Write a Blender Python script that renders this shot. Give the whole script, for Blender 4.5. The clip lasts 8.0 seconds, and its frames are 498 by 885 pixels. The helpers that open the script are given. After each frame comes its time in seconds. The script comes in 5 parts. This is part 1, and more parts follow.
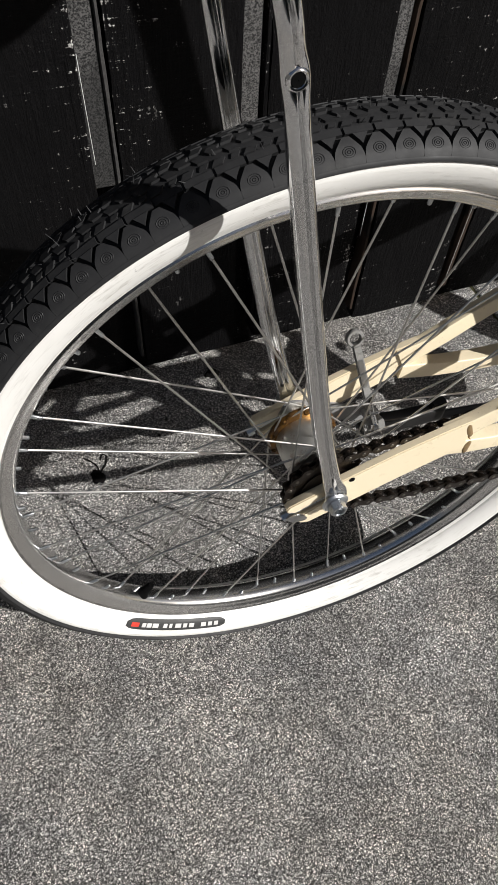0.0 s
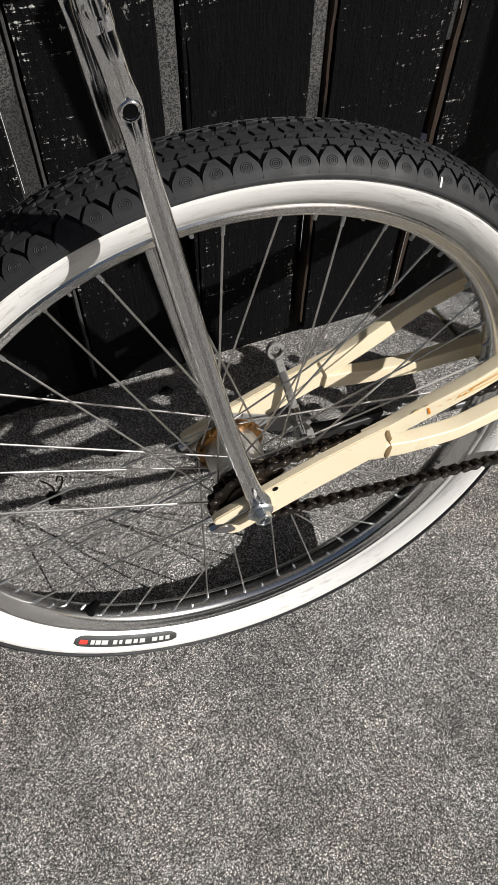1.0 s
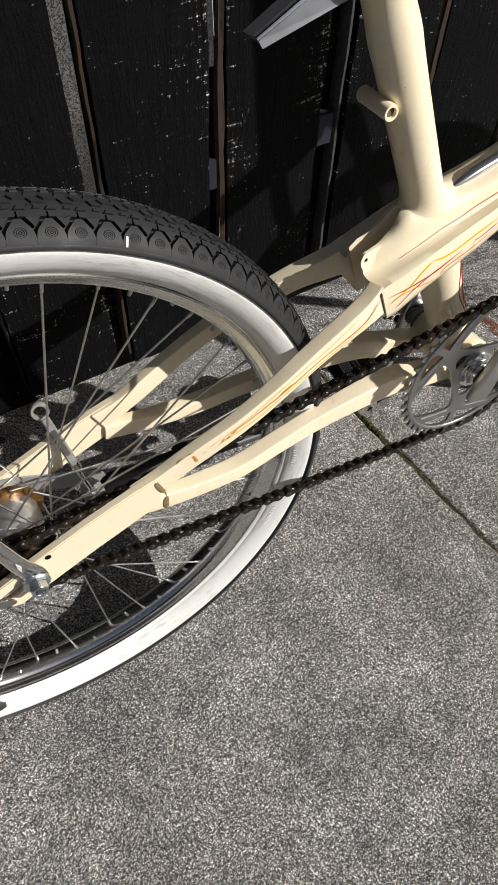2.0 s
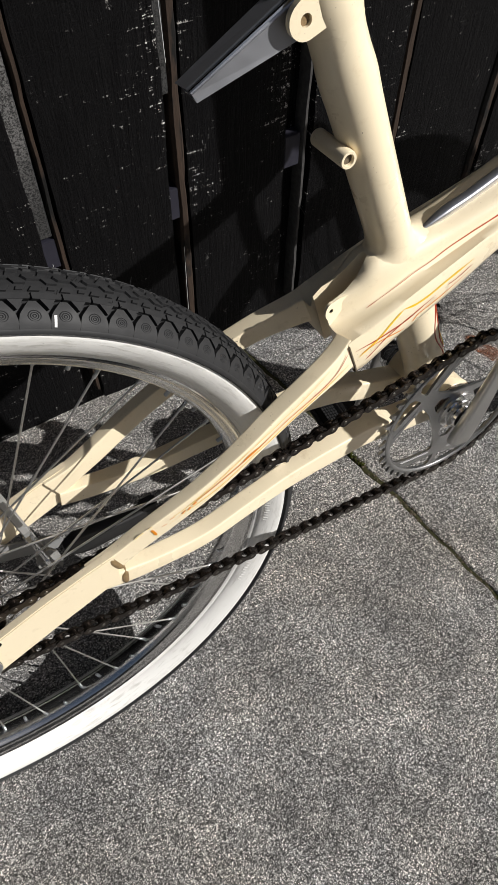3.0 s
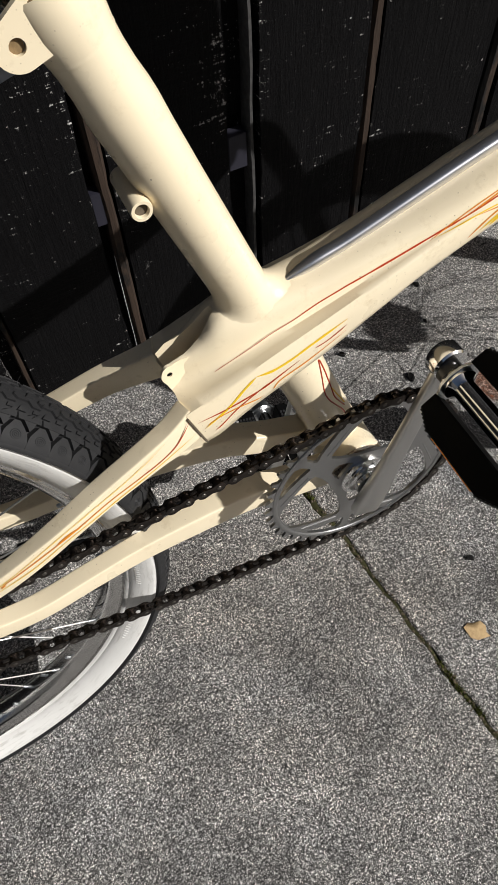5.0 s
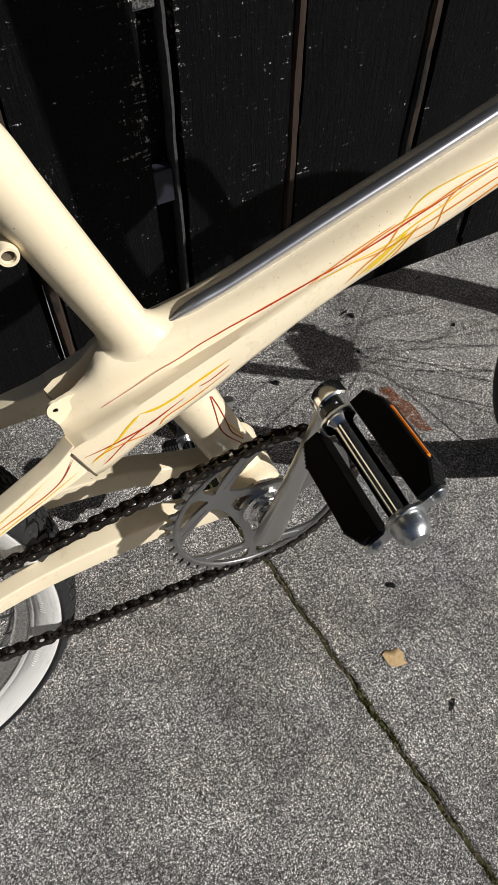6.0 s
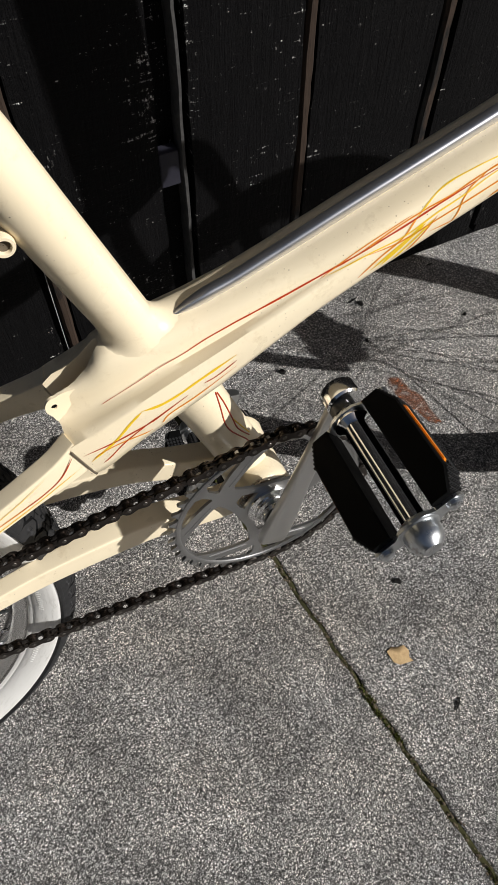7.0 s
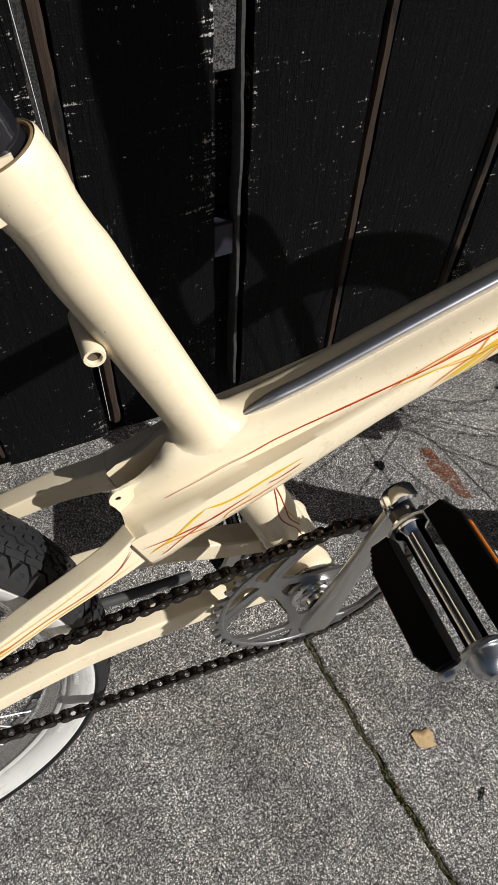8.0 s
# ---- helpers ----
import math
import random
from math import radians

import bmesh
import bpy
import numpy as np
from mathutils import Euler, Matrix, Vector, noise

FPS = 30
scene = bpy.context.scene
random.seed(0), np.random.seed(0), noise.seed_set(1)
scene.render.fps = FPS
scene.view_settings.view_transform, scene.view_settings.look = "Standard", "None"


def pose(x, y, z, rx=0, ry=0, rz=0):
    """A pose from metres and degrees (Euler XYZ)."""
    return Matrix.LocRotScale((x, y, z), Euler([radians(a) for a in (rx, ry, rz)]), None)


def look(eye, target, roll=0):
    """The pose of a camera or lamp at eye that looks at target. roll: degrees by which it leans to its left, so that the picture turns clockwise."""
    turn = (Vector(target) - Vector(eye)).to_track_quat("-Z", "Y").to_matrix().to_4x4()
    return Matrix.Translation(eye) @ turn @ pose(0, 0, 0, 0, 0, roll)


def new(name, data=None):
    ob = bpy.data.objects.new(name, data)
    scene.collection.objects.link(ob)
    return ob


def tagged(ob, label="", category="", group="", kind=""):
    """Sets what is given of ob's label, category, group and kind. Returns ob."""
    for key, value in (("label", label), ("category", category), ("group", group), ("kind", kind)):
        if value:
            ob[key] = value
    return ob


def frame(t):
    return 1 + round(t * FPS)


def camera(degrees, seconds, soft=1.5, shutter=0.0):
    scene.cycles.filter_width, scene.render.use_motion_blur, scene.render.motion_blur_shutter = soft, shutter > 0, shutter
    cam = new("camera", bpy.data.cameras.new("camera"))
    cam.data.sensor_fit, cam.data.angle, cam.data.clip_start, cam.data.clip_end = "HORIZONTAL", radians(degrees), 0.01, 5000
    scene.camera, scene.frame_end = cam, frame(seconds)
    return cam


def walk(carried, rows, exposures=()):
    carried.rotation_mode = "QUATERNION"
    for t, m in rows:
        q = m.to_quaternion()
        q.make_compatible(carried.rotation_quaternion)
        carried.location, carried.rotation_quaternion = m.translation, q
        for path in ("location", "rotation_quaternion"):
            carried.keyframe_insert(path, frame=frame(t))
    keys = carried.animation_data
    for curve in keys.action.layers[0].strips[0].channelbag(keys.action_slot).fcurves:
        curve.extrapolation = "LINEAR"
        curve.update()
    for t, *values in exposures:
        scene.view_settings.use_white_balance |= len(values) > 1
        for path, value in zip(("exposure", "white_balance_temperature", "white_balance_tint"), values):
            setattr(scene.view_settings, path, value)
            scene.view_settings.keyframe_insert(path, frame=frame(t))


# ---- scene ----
cam = camera(38.6, 8.0, soft=1.0)
METRES, EYE, TILT, LEAN, TURN = 0.81, 0.95, -58.0, -5.0, 0.0
PATH = [
    (0, (0.172, 0.315, 0.86), (0.582, 1.295, -0.835), 4.1),
    (0.5, (0.186, 0.306, 0.862), (0.58, 1.295, -0.831), 2.6),
    (1, (0.231, 0.283, 0.872), (0.653, 1.298, -0.798), 1.4),
    (1.3, (0.276, 0.264, 0.885), (0.745, 1.291, -0.766), 1.0),
    (1.5, (0.304, 0.258, 0.891), (0.818, 1.268, -0.757), 2.5),
    (2, (0.382, 0.265, 0.884), (0.966, 1.205, -0.782), 2.4),
    (2.2, (0.393, 0.277, 0.882), (0.989, 1.202, -0.787), 2.2),
    (3.3, (0.469, 0.331, 0.872), (1.043, 1.257, -0.805), 0.1),
    (3.5, (0.49, 0.343, 0.859), (0.995, 1.259, -0.845), -0.1),
    (4, (0.538, 0.353, 0.847), (0.934, 1.267, -0.887), -3.4),
    (4.5, (0.581, 0.347, 0.842), (0.977, 1.255, -0.895), -3.6),
    (5, (0.636, 0.333, 0.849), (1.042, 1.271, -0.87), -3.4),
    (5.2, (0.657, 0.322, 0.856), (1.076, 1.267, -0.857), -2.8),
    (6.3, (0.698, 0.308, 0.866), (1.198, 1.254, -0.824), 1.3),
    (6.5, (0.702, 0.317, 0.856), (1.179, 1.243, -0.851), 1.2),
    (7, (0.699, 0.327, 0.855), (1.162, 1.24, -0.864), 1.0),
    (7.5, (0.696, 0.342, 0.853), (1.177, 1.233, -0.872), 2.7),
    (8, (0.68, 0.378, 0.878), (1.16, 1.363, -0.795), 3.7),
]
walk(cam, [(t, look(eye, target, roll)) for t, eye, target, roll in PATH], [(0.0, 0.08), (2.0, 0.10), (3.5, -0.02), (5.0, -0.10), (6.5, -0.08), (7.5, -0.12), (8.0, -0.06)])

from mathutils.geometry import tessellate_polygon

# ---- world and sun ----
SUN_EL, SUN_AZ = 35.0, -46.0   # height; the way the shadows run, from +y towards +x
world = bpy.data.worlds.new("world")
scene.world = world
world.use_nodes = True
wn = world.node_tree.nodes
sky = wn.new("ShaderNodeTexSky")
sky.sky_type = "NISHITA"
sky.sun_disc = False
sky.sun_elevation = radians(SUN_EL)
sky.sun_rotation = radians(180 + SUN_AZ)
sky.air_density, sky.dust_density, sky.ozone_density = 1.0, 3.0, 0.4
world.node_tree.links.new(sky.outputs[0], wn["Background"].inputs[0])
wn["Background"].inputs[1].default_value = 0.043
sun = new("sun", bpy.data.lights.new("sun", "SUN"))
sun.data.energy, sun.data.angle, sun.data.color = 5.3, radians(0.5), (1.0, 0.985, 0.962)
ch, cv = math.cos(radians(SUN_EL)), math.sin(radians(SUN_EL))
ray_way = Vector((math.sin(radians(SUN_AZ)) * ch, math.cos(radians(SUN_AZ)) * ch, -cv))
sun.matrix_world = look(Vector((1.5, -1.0, 3.0)), Vector((1.5, -1.0, 3.0)) + ray_way)


# ---- materials ----
class Mat:
    """A small builder for node materials."""

    def __init__(self, name, rough=0.5, metal=0.0, spec=0.5, coat=0.0):
        self.m = bpy.data.materials.new(name)
        self.m.use_nodes = True
        self.t = self.m.node_tree
        self.b = self.t.nodes["Principled BSDF"]
        self.b.inputs["Roughness"].default_value = rough
        self.b.inputs["Metallic"].default_value = metal
        self.b.inputs["Specular IOR Level"].default_value = spec
        self.b.inputs["Coat Weight"].default_value = coat
        self.b.inputs["Coat Roughness"].default_value = 0.12
        self.co = self.t.nodes.new("ShaderNodeTexCoord").outputs["Object"]

    def node(self, kind, **sets):
        n = self.t.nodes.new(kind)
        for key, value in sets.items():
            n.inputs[key].default_value = value
        return n

    def link(self, a, b):
        self.t.links.new(a, b)

    def stretch(self, scale):
        n = self.node("ShaderNodeMapping")
        n.inputs["Scale"].default_value = scale
        self.link(self.co, n.inputs["Vector"])
        return n.outputs[0]

    def noise(self, scale, detail=4.0, rough=0.55, vec=None, dist=0.0):
        n = self.node("ShaderNodeTexNoise", Scale=scale, Detail=detail, Roughness=rough, Distortion=dist)
        self.link(vec or self.co, n.inputs["Vector"])
        return n.outputs["Fac"]

    def cells(self, scale, vec=None, out="Distance", feature="F1"):
        n = self.node("ShaderNodeTexVoronoi", Scale=scale)
        n.feature = feature
        self.link(vec or self.co, n.inputs["Vector"])
        return n.outputs[out]

    def ramp(self, fac, *stops):
        n = self.node("ShaderNodeValToRGB")
        e = n.color_ramp.elements
        while len(e) < len(stops):
            e.new(0.5)
        for el, (p, c) in zip(e, stops):
            el.position = p
            el.color = (c, c, c, 1) if not isinstance(c, tuple) else (*c, 1)
        self.link(fac, n.inputs[0])
        return n.outputs[0]

    def mix(self, fac, a, b, kind="MIX"):
        n = self.t.nodes.new("ShaderNodeMix")
        n.data_type, n.blend_type = "RGBA", kind
        for slot, value in ((0, fac), (6, a), (7, b)):
            if isinstance(value, (int, float)):
                n.inputs[slot].default_value = value if slot == 0 else (value, value, value, 1)
            elif isinstance(value, tuple):
                n.inputs[slot].default_value = (*value, 1)
            else:
                self.link(value, n.inputs[slot])
        return n.outputs[2]

    def math(self, op, a, b=0.0):
        n = self.t.nodes.new("ShaderNodeMath")
        n.operation = op
        for slot, value in ((0, a), (1, b)):
            if isinstance(value, (int, float)):
                n.inputs[slot].default_value = value
            else:
                self.link(value, n.inputs[slot])
        return n.outputs[0]

    def color(self, value):
        if isinstance(value, tuple):
            self.b.inputs["Base Color"].default_value = (*value, 1)
        else:
            self.link(value, self.b.inputs["Base Color"])
        return self

    def rough(self, value):
        self.link(value, self.b.inputs["Roughness"])
        return self

    def bump(self, height, strength=0.5, distance=0.001):
        n = self.node("ShaderNodeBump", Strength=strength, Distance=distance)
        self.link(height, n.inputs["Height"])
        self.link(n.outputs[0], self.b.inputs["Normal"])
        return self


def mat_concrete():
    k = Mat("exposed_aggregate_concrete", 0.8, spec=0.4)

    def one(out, slot):
        n = k.t.nodes.new("ShaderNodeSeparateColor")
        k.link(out, n.inputs[0])
        return n.outputs[slot]
    grit = one(k.cells(860.0, out="Color"), 0)
    stones = k.ramp(grit, (0.0, (0.040, 0.0385, 0.037)), (0.40, (0.135, 0.131, 0.125)), (0.74, (0.37, 0.36, 0.345)), (0.95, (0.84, 0.825, 0.79)))
    fine = k.noise(1150.0, 3.0, 0.75)
    stones = k.mix(0.65, stones, k.ramp(fine, (0.37, 0.22), (0.65, 1.85)), "MULTIPLY")
    cell = k.cells(105.0, out="Color")
    pebble = k.math("MULTIPLY", k.ramp(one(cell, 1), (0.80, 0.0), (0.84, 1.0)), k.ramp(k.cells(105.0), (0.13, 1.0), (0.22, 0.0)))
    stones = k.mix(pebble, stones, k.mix(one(cell, 2), (0.20, 0.195, 0.185), (0.75, 0.74, 0.71)))
    pits = k.ramp(k.noise(170.0, 5.0, 0.7), (0.34, 0.35), (0.48, 1.0))
    stones = k.mix(1.0, stones, pits, "MULTIPLY")
    wear = k.ramp(k.noise(7.0, 6.0, 0.65), (0.3, 0.62), (0.7, 1.34))
    stones = k.mix(1.0, stones, wear, "MULTIPLY")
    clumps = k.ramp(k.noise(380.0, 2.0, 0.6), (0.36, 0.48), (0.64, 1.48))
    stones = k.mix(1.0, stones, clumps, "MULTIPLY")
    patches = k.ramp(k.noise(26.0, 5.0, 0.7), (0.36, 0.80), (0.64, 1.22))
    stones = k.mix(1.0, stones, patches, "MULTIPLY")
    hue = k.ramp(k.noise(13.0, 3.0, 0.6), (0.36, (0.990, 0.992, 1.005)), (0.64, (1.012, 0.996, 0.982)))
    stones = k.mix(1.0, stones, hue, "MULTIPLY")
    tint = k.ramp(k.noise(2.6, 4.0, 0.55), (0.35, (0.985, 0.990, 1.0)), (0.65, (1.03, 1.0, 0.96)))
    k.color(k.mix(1.0, stones, tint, "MULTIPLY"))
    h = k.math("ADD", k.math("MULTIPLY", grit, 0.7), k.math("ADD", k.math("MULTIPLY", fine, 0.9), k.noise(170.0, 5.0, 0.7)))
    return k.bump(h, 1.0, 0.0016).m


def mat_paint_black():
    k = Mat("worn_black_fence_paint", 0.5, spec=0.06)
    grain = k.noise(30.0, 7.0, 0.68, k.stretch((7.0, 1.0, 0.5)), 0.7)
    fine = k.noise(190.0, 5.0, 0.72, k.stretch((1.6, 1.0, 0.8)))
    saw = k.noise(75.0, 4.0, 0.75, k.stretch((0.28, 1.0, 3.6)))
    zone = k.ramp(k.noise(4.6, 4.0, 0.62), (0.46, 0.0), (0.72, 1.0))
    gen = [n for n in k.t.nodes if n.bl_idname == "ShaderNodeTexCoord"][0].outputs["Generated"]
    sep = k.t.nodes.new("ShaderNodeSeparateXYZ")
    k.link(gen, sep.inputs[0])
    edge = k.ramp(k.math("ABSOLUTE", k.math("SUBTRACT", sep.outputs[0], 0.5)), (0.36, 0.0), (0.50, 1.0))
    raw = k.math("ADD", k.math("MULTIPLY", fine, 0.36), k.math("ADD", k.math("MULTIPLY", saw, 0.41), k.math("MULTIPLY", grain, 0.23)))
    place = k.t.nodes.new("ShaderNodeSeparateXYZ")
    k.link(k.t.nodes.new("ShaderNodeNewGeometry").outputs["Position"], place.inputs[0])
    worn_end = k.ramp(place.outputs[0], (0.16, 0.010), (0.24, 0.030), (0.31, 0.066), (0.36, 0.062), (0.40, 0.046), (0.45, 0.082), (0.485, 0.060), (0.545, 0.040), (0.565, 0.072), (0.595, 0.078), (0.61, 0.042), (0.66, 0.050), (0.72, 0.036), (0.745, 0.058), (0.80, 0.056), (0.83, 0.030), (0.90, 0.060), (0.935, 0.074), (0.97, 0.030), (1.06, 0.034), (1.10, 0.056), (1.14, 0.034))
    push = k.math("ADD", k.math("MULTIPLY", k.math("ADD", k.math("MULTIPLY", zone, 0.92), 0.08), worn_end), k.math("MULTIPLY", k.math("MULTIPLY", edge, zone), k.math("MULTIPLY", worn_end, 1.2)))
    flake = k.ramp(k.math("ADD", raw, push), (0.612, 0.0), (0.628, 1.0))
    base = k.mix(grain, (0.0020, 0.0019, 0.0022), (0.0080, 0.0077, 0.0080))
    blot = k.math("MULTIPLY", zone, k.ramp(k.math("ADD", k.noise(46.0, 6.0, 0.78, k.stretch((1.1, 1.0, 0.55))), k.math("MULTIPLY", worn_end, 0.9)), (0.700, 0.0), (0.722, 1.0)))
    flake = k.math("MAXIMUM", flake, blot)
    k.color(k.mix(flake, base, k.mix(k.ramp(k.noise(300.0, 3.0, 0.7), (0.35, 0.0), (0.65, 1.0)), (0.035, 0.033, 0.031), (0.72, 0.70, 0.67))))
    k.rough(k.ramp(grain, (0.3, 0.32), (0.7, 0.62)))
    h = k.math("ADD", grain, k.math("ADD", k.math("MULTIPLY", fine, 0.6), k.math("MULTIPLY", saw, 0.4)))
    return k.bump(h, 0.8, 0.0030).m


def mat_bare_wood(name, grey):
    k = Mat(name, 0.8, spec=0.3)
    g = k.noise(60.0, 6.0, 0.7, k.stretch((3.0, 3.0, 0.35)))
    spots = k.ramp(k.noise(620.0, 4.0, 0.75), (0.44, 0.0), (0.56, 1.0))
    zone = k.ramp(k.noise(3.4, 2.0, 0.5), (0.47, 0.0), (0.53, 1.0))
    paint = k.ramp(k.noise(16.0, 5.0, 0.7, k.stretch((1.5, 1.5, 0.5))), (0.50, 0.0), (0.58, 1.0))
    if grey:
        c = k.mix(spots, (0.008, 0.008, 0.008), k.mix(zone, (0.045, 0.044, 0.043), (0.125, 0.121, 0.118)))
    else:
        c = k.mix(paint, k.mix(g, (0.008, 0.0055, 0.0038), (0.058, 0.036, 0.024)), (0.005, 0.0046, 0.0042))
    k.color(c)
    return k.bump(g, 0.6, 0.002).m


def mat_cream():
    k = Mat("cream_frame_enamel", 0.33, spec=0.5, coat=0.25)
    big = k.noise(11.0, 4.0, 0.55)
    base = k.mix(big, (0.80, 0.675, 0.465), (0.87, 0.762, 0.555))
    dirt = k.ramp(k.noise(75.0, 6.0, 0.72), (0.56, 0.0), (0.80, 0.34))
    base = k.mix(dirt, base, (0.42, 0.29, 0.13))
    chip = k.cells(150.0)
    few = k.cells(150.0, out="Color")
    sep = k.t.nodes.new("ShaderNodeSeparateColor")
    k.link(few, sep.inputs[0])
    mask = k.math("MULTIPLY", k.ramp(sep.outputs[0], (0.982, 0.0), (0.988, 1.0)), k.ramp(chip, (0.03, 1.0), (0.09, 0.0)))
    base = k.mix(mask, base, (0.07, 0.042, 0.025))
    fleck = k.t.nodes.new("ShaderNodeSeparateColor")
    k.link(k.cells(430.0, out="Color"), fleck.inputs[0])
    sown = k.ramp(k.noise(9.0, 3.0, 0.6), (0.46, 0.0), (0.60, 1.0))
    flecks = k.math("MULTIPLY", sown, k.math("MULTIPLY", k.ramp(fleck.outputs[1], (0.88, 0.0), (0.91, 0.75)), k.ramp(k.cells(430.0), (0.12, 1.0), (0.24, 0.0))))
    k.color(k.mix(flecks, base, (0.16, 0.085, 0.03)))
    k.rough(k.ramp(k.noise(40.0, 4.0), (0.3, 0.25), (0.7, 0.42)))
    return k.bump(k.noise(160.0, 3.0), 0.06, 0.0006).m


def mat_metal(name, col, rough, spots=0.0, rust=(0.12, 0.045, 0.015), even=False):
    k = Mat(name, rough, 1.0)
    n = k.noise(90.0, 6.0, 0.7)
    dirt = k.ramp(n, (0.62 - 0.3 * spots, 0.0), (0.80 - 0.2 * spots, 1.0 if spots else (0.03 if even else 0.25)))
    k.color(k.mix(dirt, k.mix(k.noise(14.0), tuple(0.82 * c for c in col), col), rust))
    lo, hi = (rough - 0.02, rough + 0.03) if even else (max(0.05, rough - 0.06), rough + 0.10)
    k.rough(k.ramp(k.noise(55.0, 5.0, 0.65), (0.3, lo), (0.75, hi)))
    k.link(k.math("SUBTRACT", 1.0, k.math("MULTIPLY", dirt, 0.75)), k.b.inputs["Metallic"])
    return k.m if even else k.bump(n, 0.05, 0.0004).m


def mat_plain(name, lo, hi, rough, scale=60.0, bump=0.15, spec=0.4, stain=None):
    k = Mat(name, rough, spec=spec)
    n = k.noise(scale, 6.0, 0.65)
    c = k.mix(n, lo, hi)
    if stain:
        c = k.mix(k.ramp(k.noise(26.0, 6.0, 0.75), (0.58, 0.0), (0.80, 0.55)), c, stain)
    k.color(c)
    k.rough(k.ramp(k.noise(scale * 0.4), (0.3, rough - 0.07), (0.7, rough + 0.09)))
    return k.bump(n, bump, 0.0008).m


def mat_whitewall():
    """Scuffed white rubber: grime in rings, fine scuffs along the round, and faint yellowing."""
    k = Mat("white_tyre_rubber", 0.5, spec=0.4)
    sep = k.t.nodes.new("ShaderNodeSeparateXYZ")
    k.link(k.co, sep.inputs[0])
    up = k.math("SUBTRACT", sep.outputs[2], 0.3117)
    rad = k.math("SQRT", k.math("ADD", k.math("MULTIPLY", sep.outputs[0], sep.outputs[0]), k.math("MULTIPLY", up, up)))
    turn = k.math("ARCTAN2", up, sep.outputs[0])
    join = k.t.nodes.new("ShaderNodeCombineXYZ")
    k.link(k.math("MULTIPLY", turn, 0.28), join.inputs[0])
    k.link(k.math("MULTIPLY", rad, 7.0), join.inputs[1])
    scuff = k.ramp(k.noise(42.0, 6.0, 0.72, join.outputs[0], 0.4), (0.50, 0.0), (0.68, 1.0))
    patch = k.ramp(k.noise(11.0, 4.0, 0.6), (0.40, 0.10), (0.60, 1.0))
    base = k.mix(k.noise(16.0, 5.0, 0.6), (0.70, 0.685, 0.645), (0.83, 0.82, 0.795))
    base = k.mix(k.math("MULTIPLY", k.math("MULTIPLY", scuff, patch), 0.62), base, (0.30, 0.28, 0.24))
    speck = k.ramp(k.noise(330.0, 3.0, 0.7), (0.70, 0.0), (0.76, 0.6))
    k.color(k.mix(speck, base, (0.20, 0.19, 0.17)))
    return k.bump(k.math("ADD", k.noise(120.0, 4.0), scuff), 0.12, 0.0006).m


def mat_rust():
    k = Mat("rust_stain", 0.9, spec=0.2)
    sep = k.t.nodes.new("ShaderNodeSeparateColor")
    k.link(k.cells(760.0, out="Color"), sep.inputs[0])
    k.color(k.mix(sep.outputs[0], (0.060, 0.026, 0.016), (0.42, 0.165, 0.085)))
    k.link(k.ramp(k.noise(90.0, 6.0, 0.75), (0.40, 0.0), (0.66, 0.9)), k.b.inputs["Alpha"])
    return k.bump(sep.outputs[0], 1.0, 0.001).m


CONCRETE, BLACKPAINT, CREAM = mat_concrete(), mat_paint_black(), mat_cream()
GREYWOOD = mat_plain("silvered_grey_wood", (0.008, 0.008, 0.008), (0.10, 0.097, 0.094), 0.8, 150.0, 0.6, 0.2)
SLATE = mat_plain("slate_grey_scrap", (0.011, 0.0105, 0.017), (0.021, 0.020, 0.031), 0.6, 80.0, 0.1)
# dark grey for the added walls that stand out of view
UNSEENWALL = mat_plain("unseen_wall_grey", (0.050, 0.049, 0.047), (0.085, 0.083, 0.080), 0.8, 30.0, 0.3)
BACKWOOD, BROWNWOOD = mat_bare_wood("lichened_back_boards", True), mat_bare_wood("peeling_brown_wood", False)
CHROME = mat_metal("chrome_plate", (0.86, 0.86, 0.855), 0.12, 0.0, (0.2, 0.19, 0.18), True)
RIMCHROME = mat_metal("polished_rim_chrome", (0.78, 0.775, 0.765), 0.20, 0.0, (0.3, 0.29, 0.28), True)
STRUTCHROME = mat_metal("worn_chrome_tube", (0.76, 0.76, 0.765), 0.10, 0.0, (0.30, 0.29, 0.28), True)
CRANKCHROME = mat_metal("greyed_crank_chrome", (0.68, 0.675, 0.66), 0.30, 0.0, (0.3, 0.29, 0.28), True)
SPOKESTEEL = mat_metal("dull_spoke_steel", (0.60, 0.585, 0.56), 0.36, 0.10)
BLADE = mat_metal("grey_galvanised_sheet", (0.60, 0.61, 0.65), 0.40, 0.0, (0.30, 0.30, 0.30), True)
DRUMSTEEL = mat_metal("rust_freckled_hub_steel", (0.80, 0.78, 0.73), 0.42, 0.22, (0.24, 0.11, 0.03))
SATIN = mat_plain("satin_spanner_steel", (0.17, 0.165, 0.155), (0.30, 0.295, 0.28), 0.27, 120.0, 0.05, 1.0)
RODCHROME = mat_metal("dulled_rod_chrome", (0.84, 0.84, 0.87), 0.36, 0.0, (0.3, 0.3, 0.3), True)
ARMSTEEL = mat_plain("grey_arm_steel", (0.17, 0.17, 0.17), (0.26, 0.255, 0.25), 0.45, 70.0, 0.05, 0.5)
DARKSTEEL = mat_plain("dark_kickstand_steel", (0.040, 0.040, 0.042), (0.075, 0.074, 0.074), 0.42, 90.0, 0.05, 0.5)
BRAZE = mat_plain("brown_brazing", (0.075, 0.042, 0.018), (0.34, 0.235, 0.115), 0.55, 220.0, 0.5)
ZINC = mat_metal("zinc_plated_steel", (0.62, 0.64, 0.66), 0.30, 0.1)
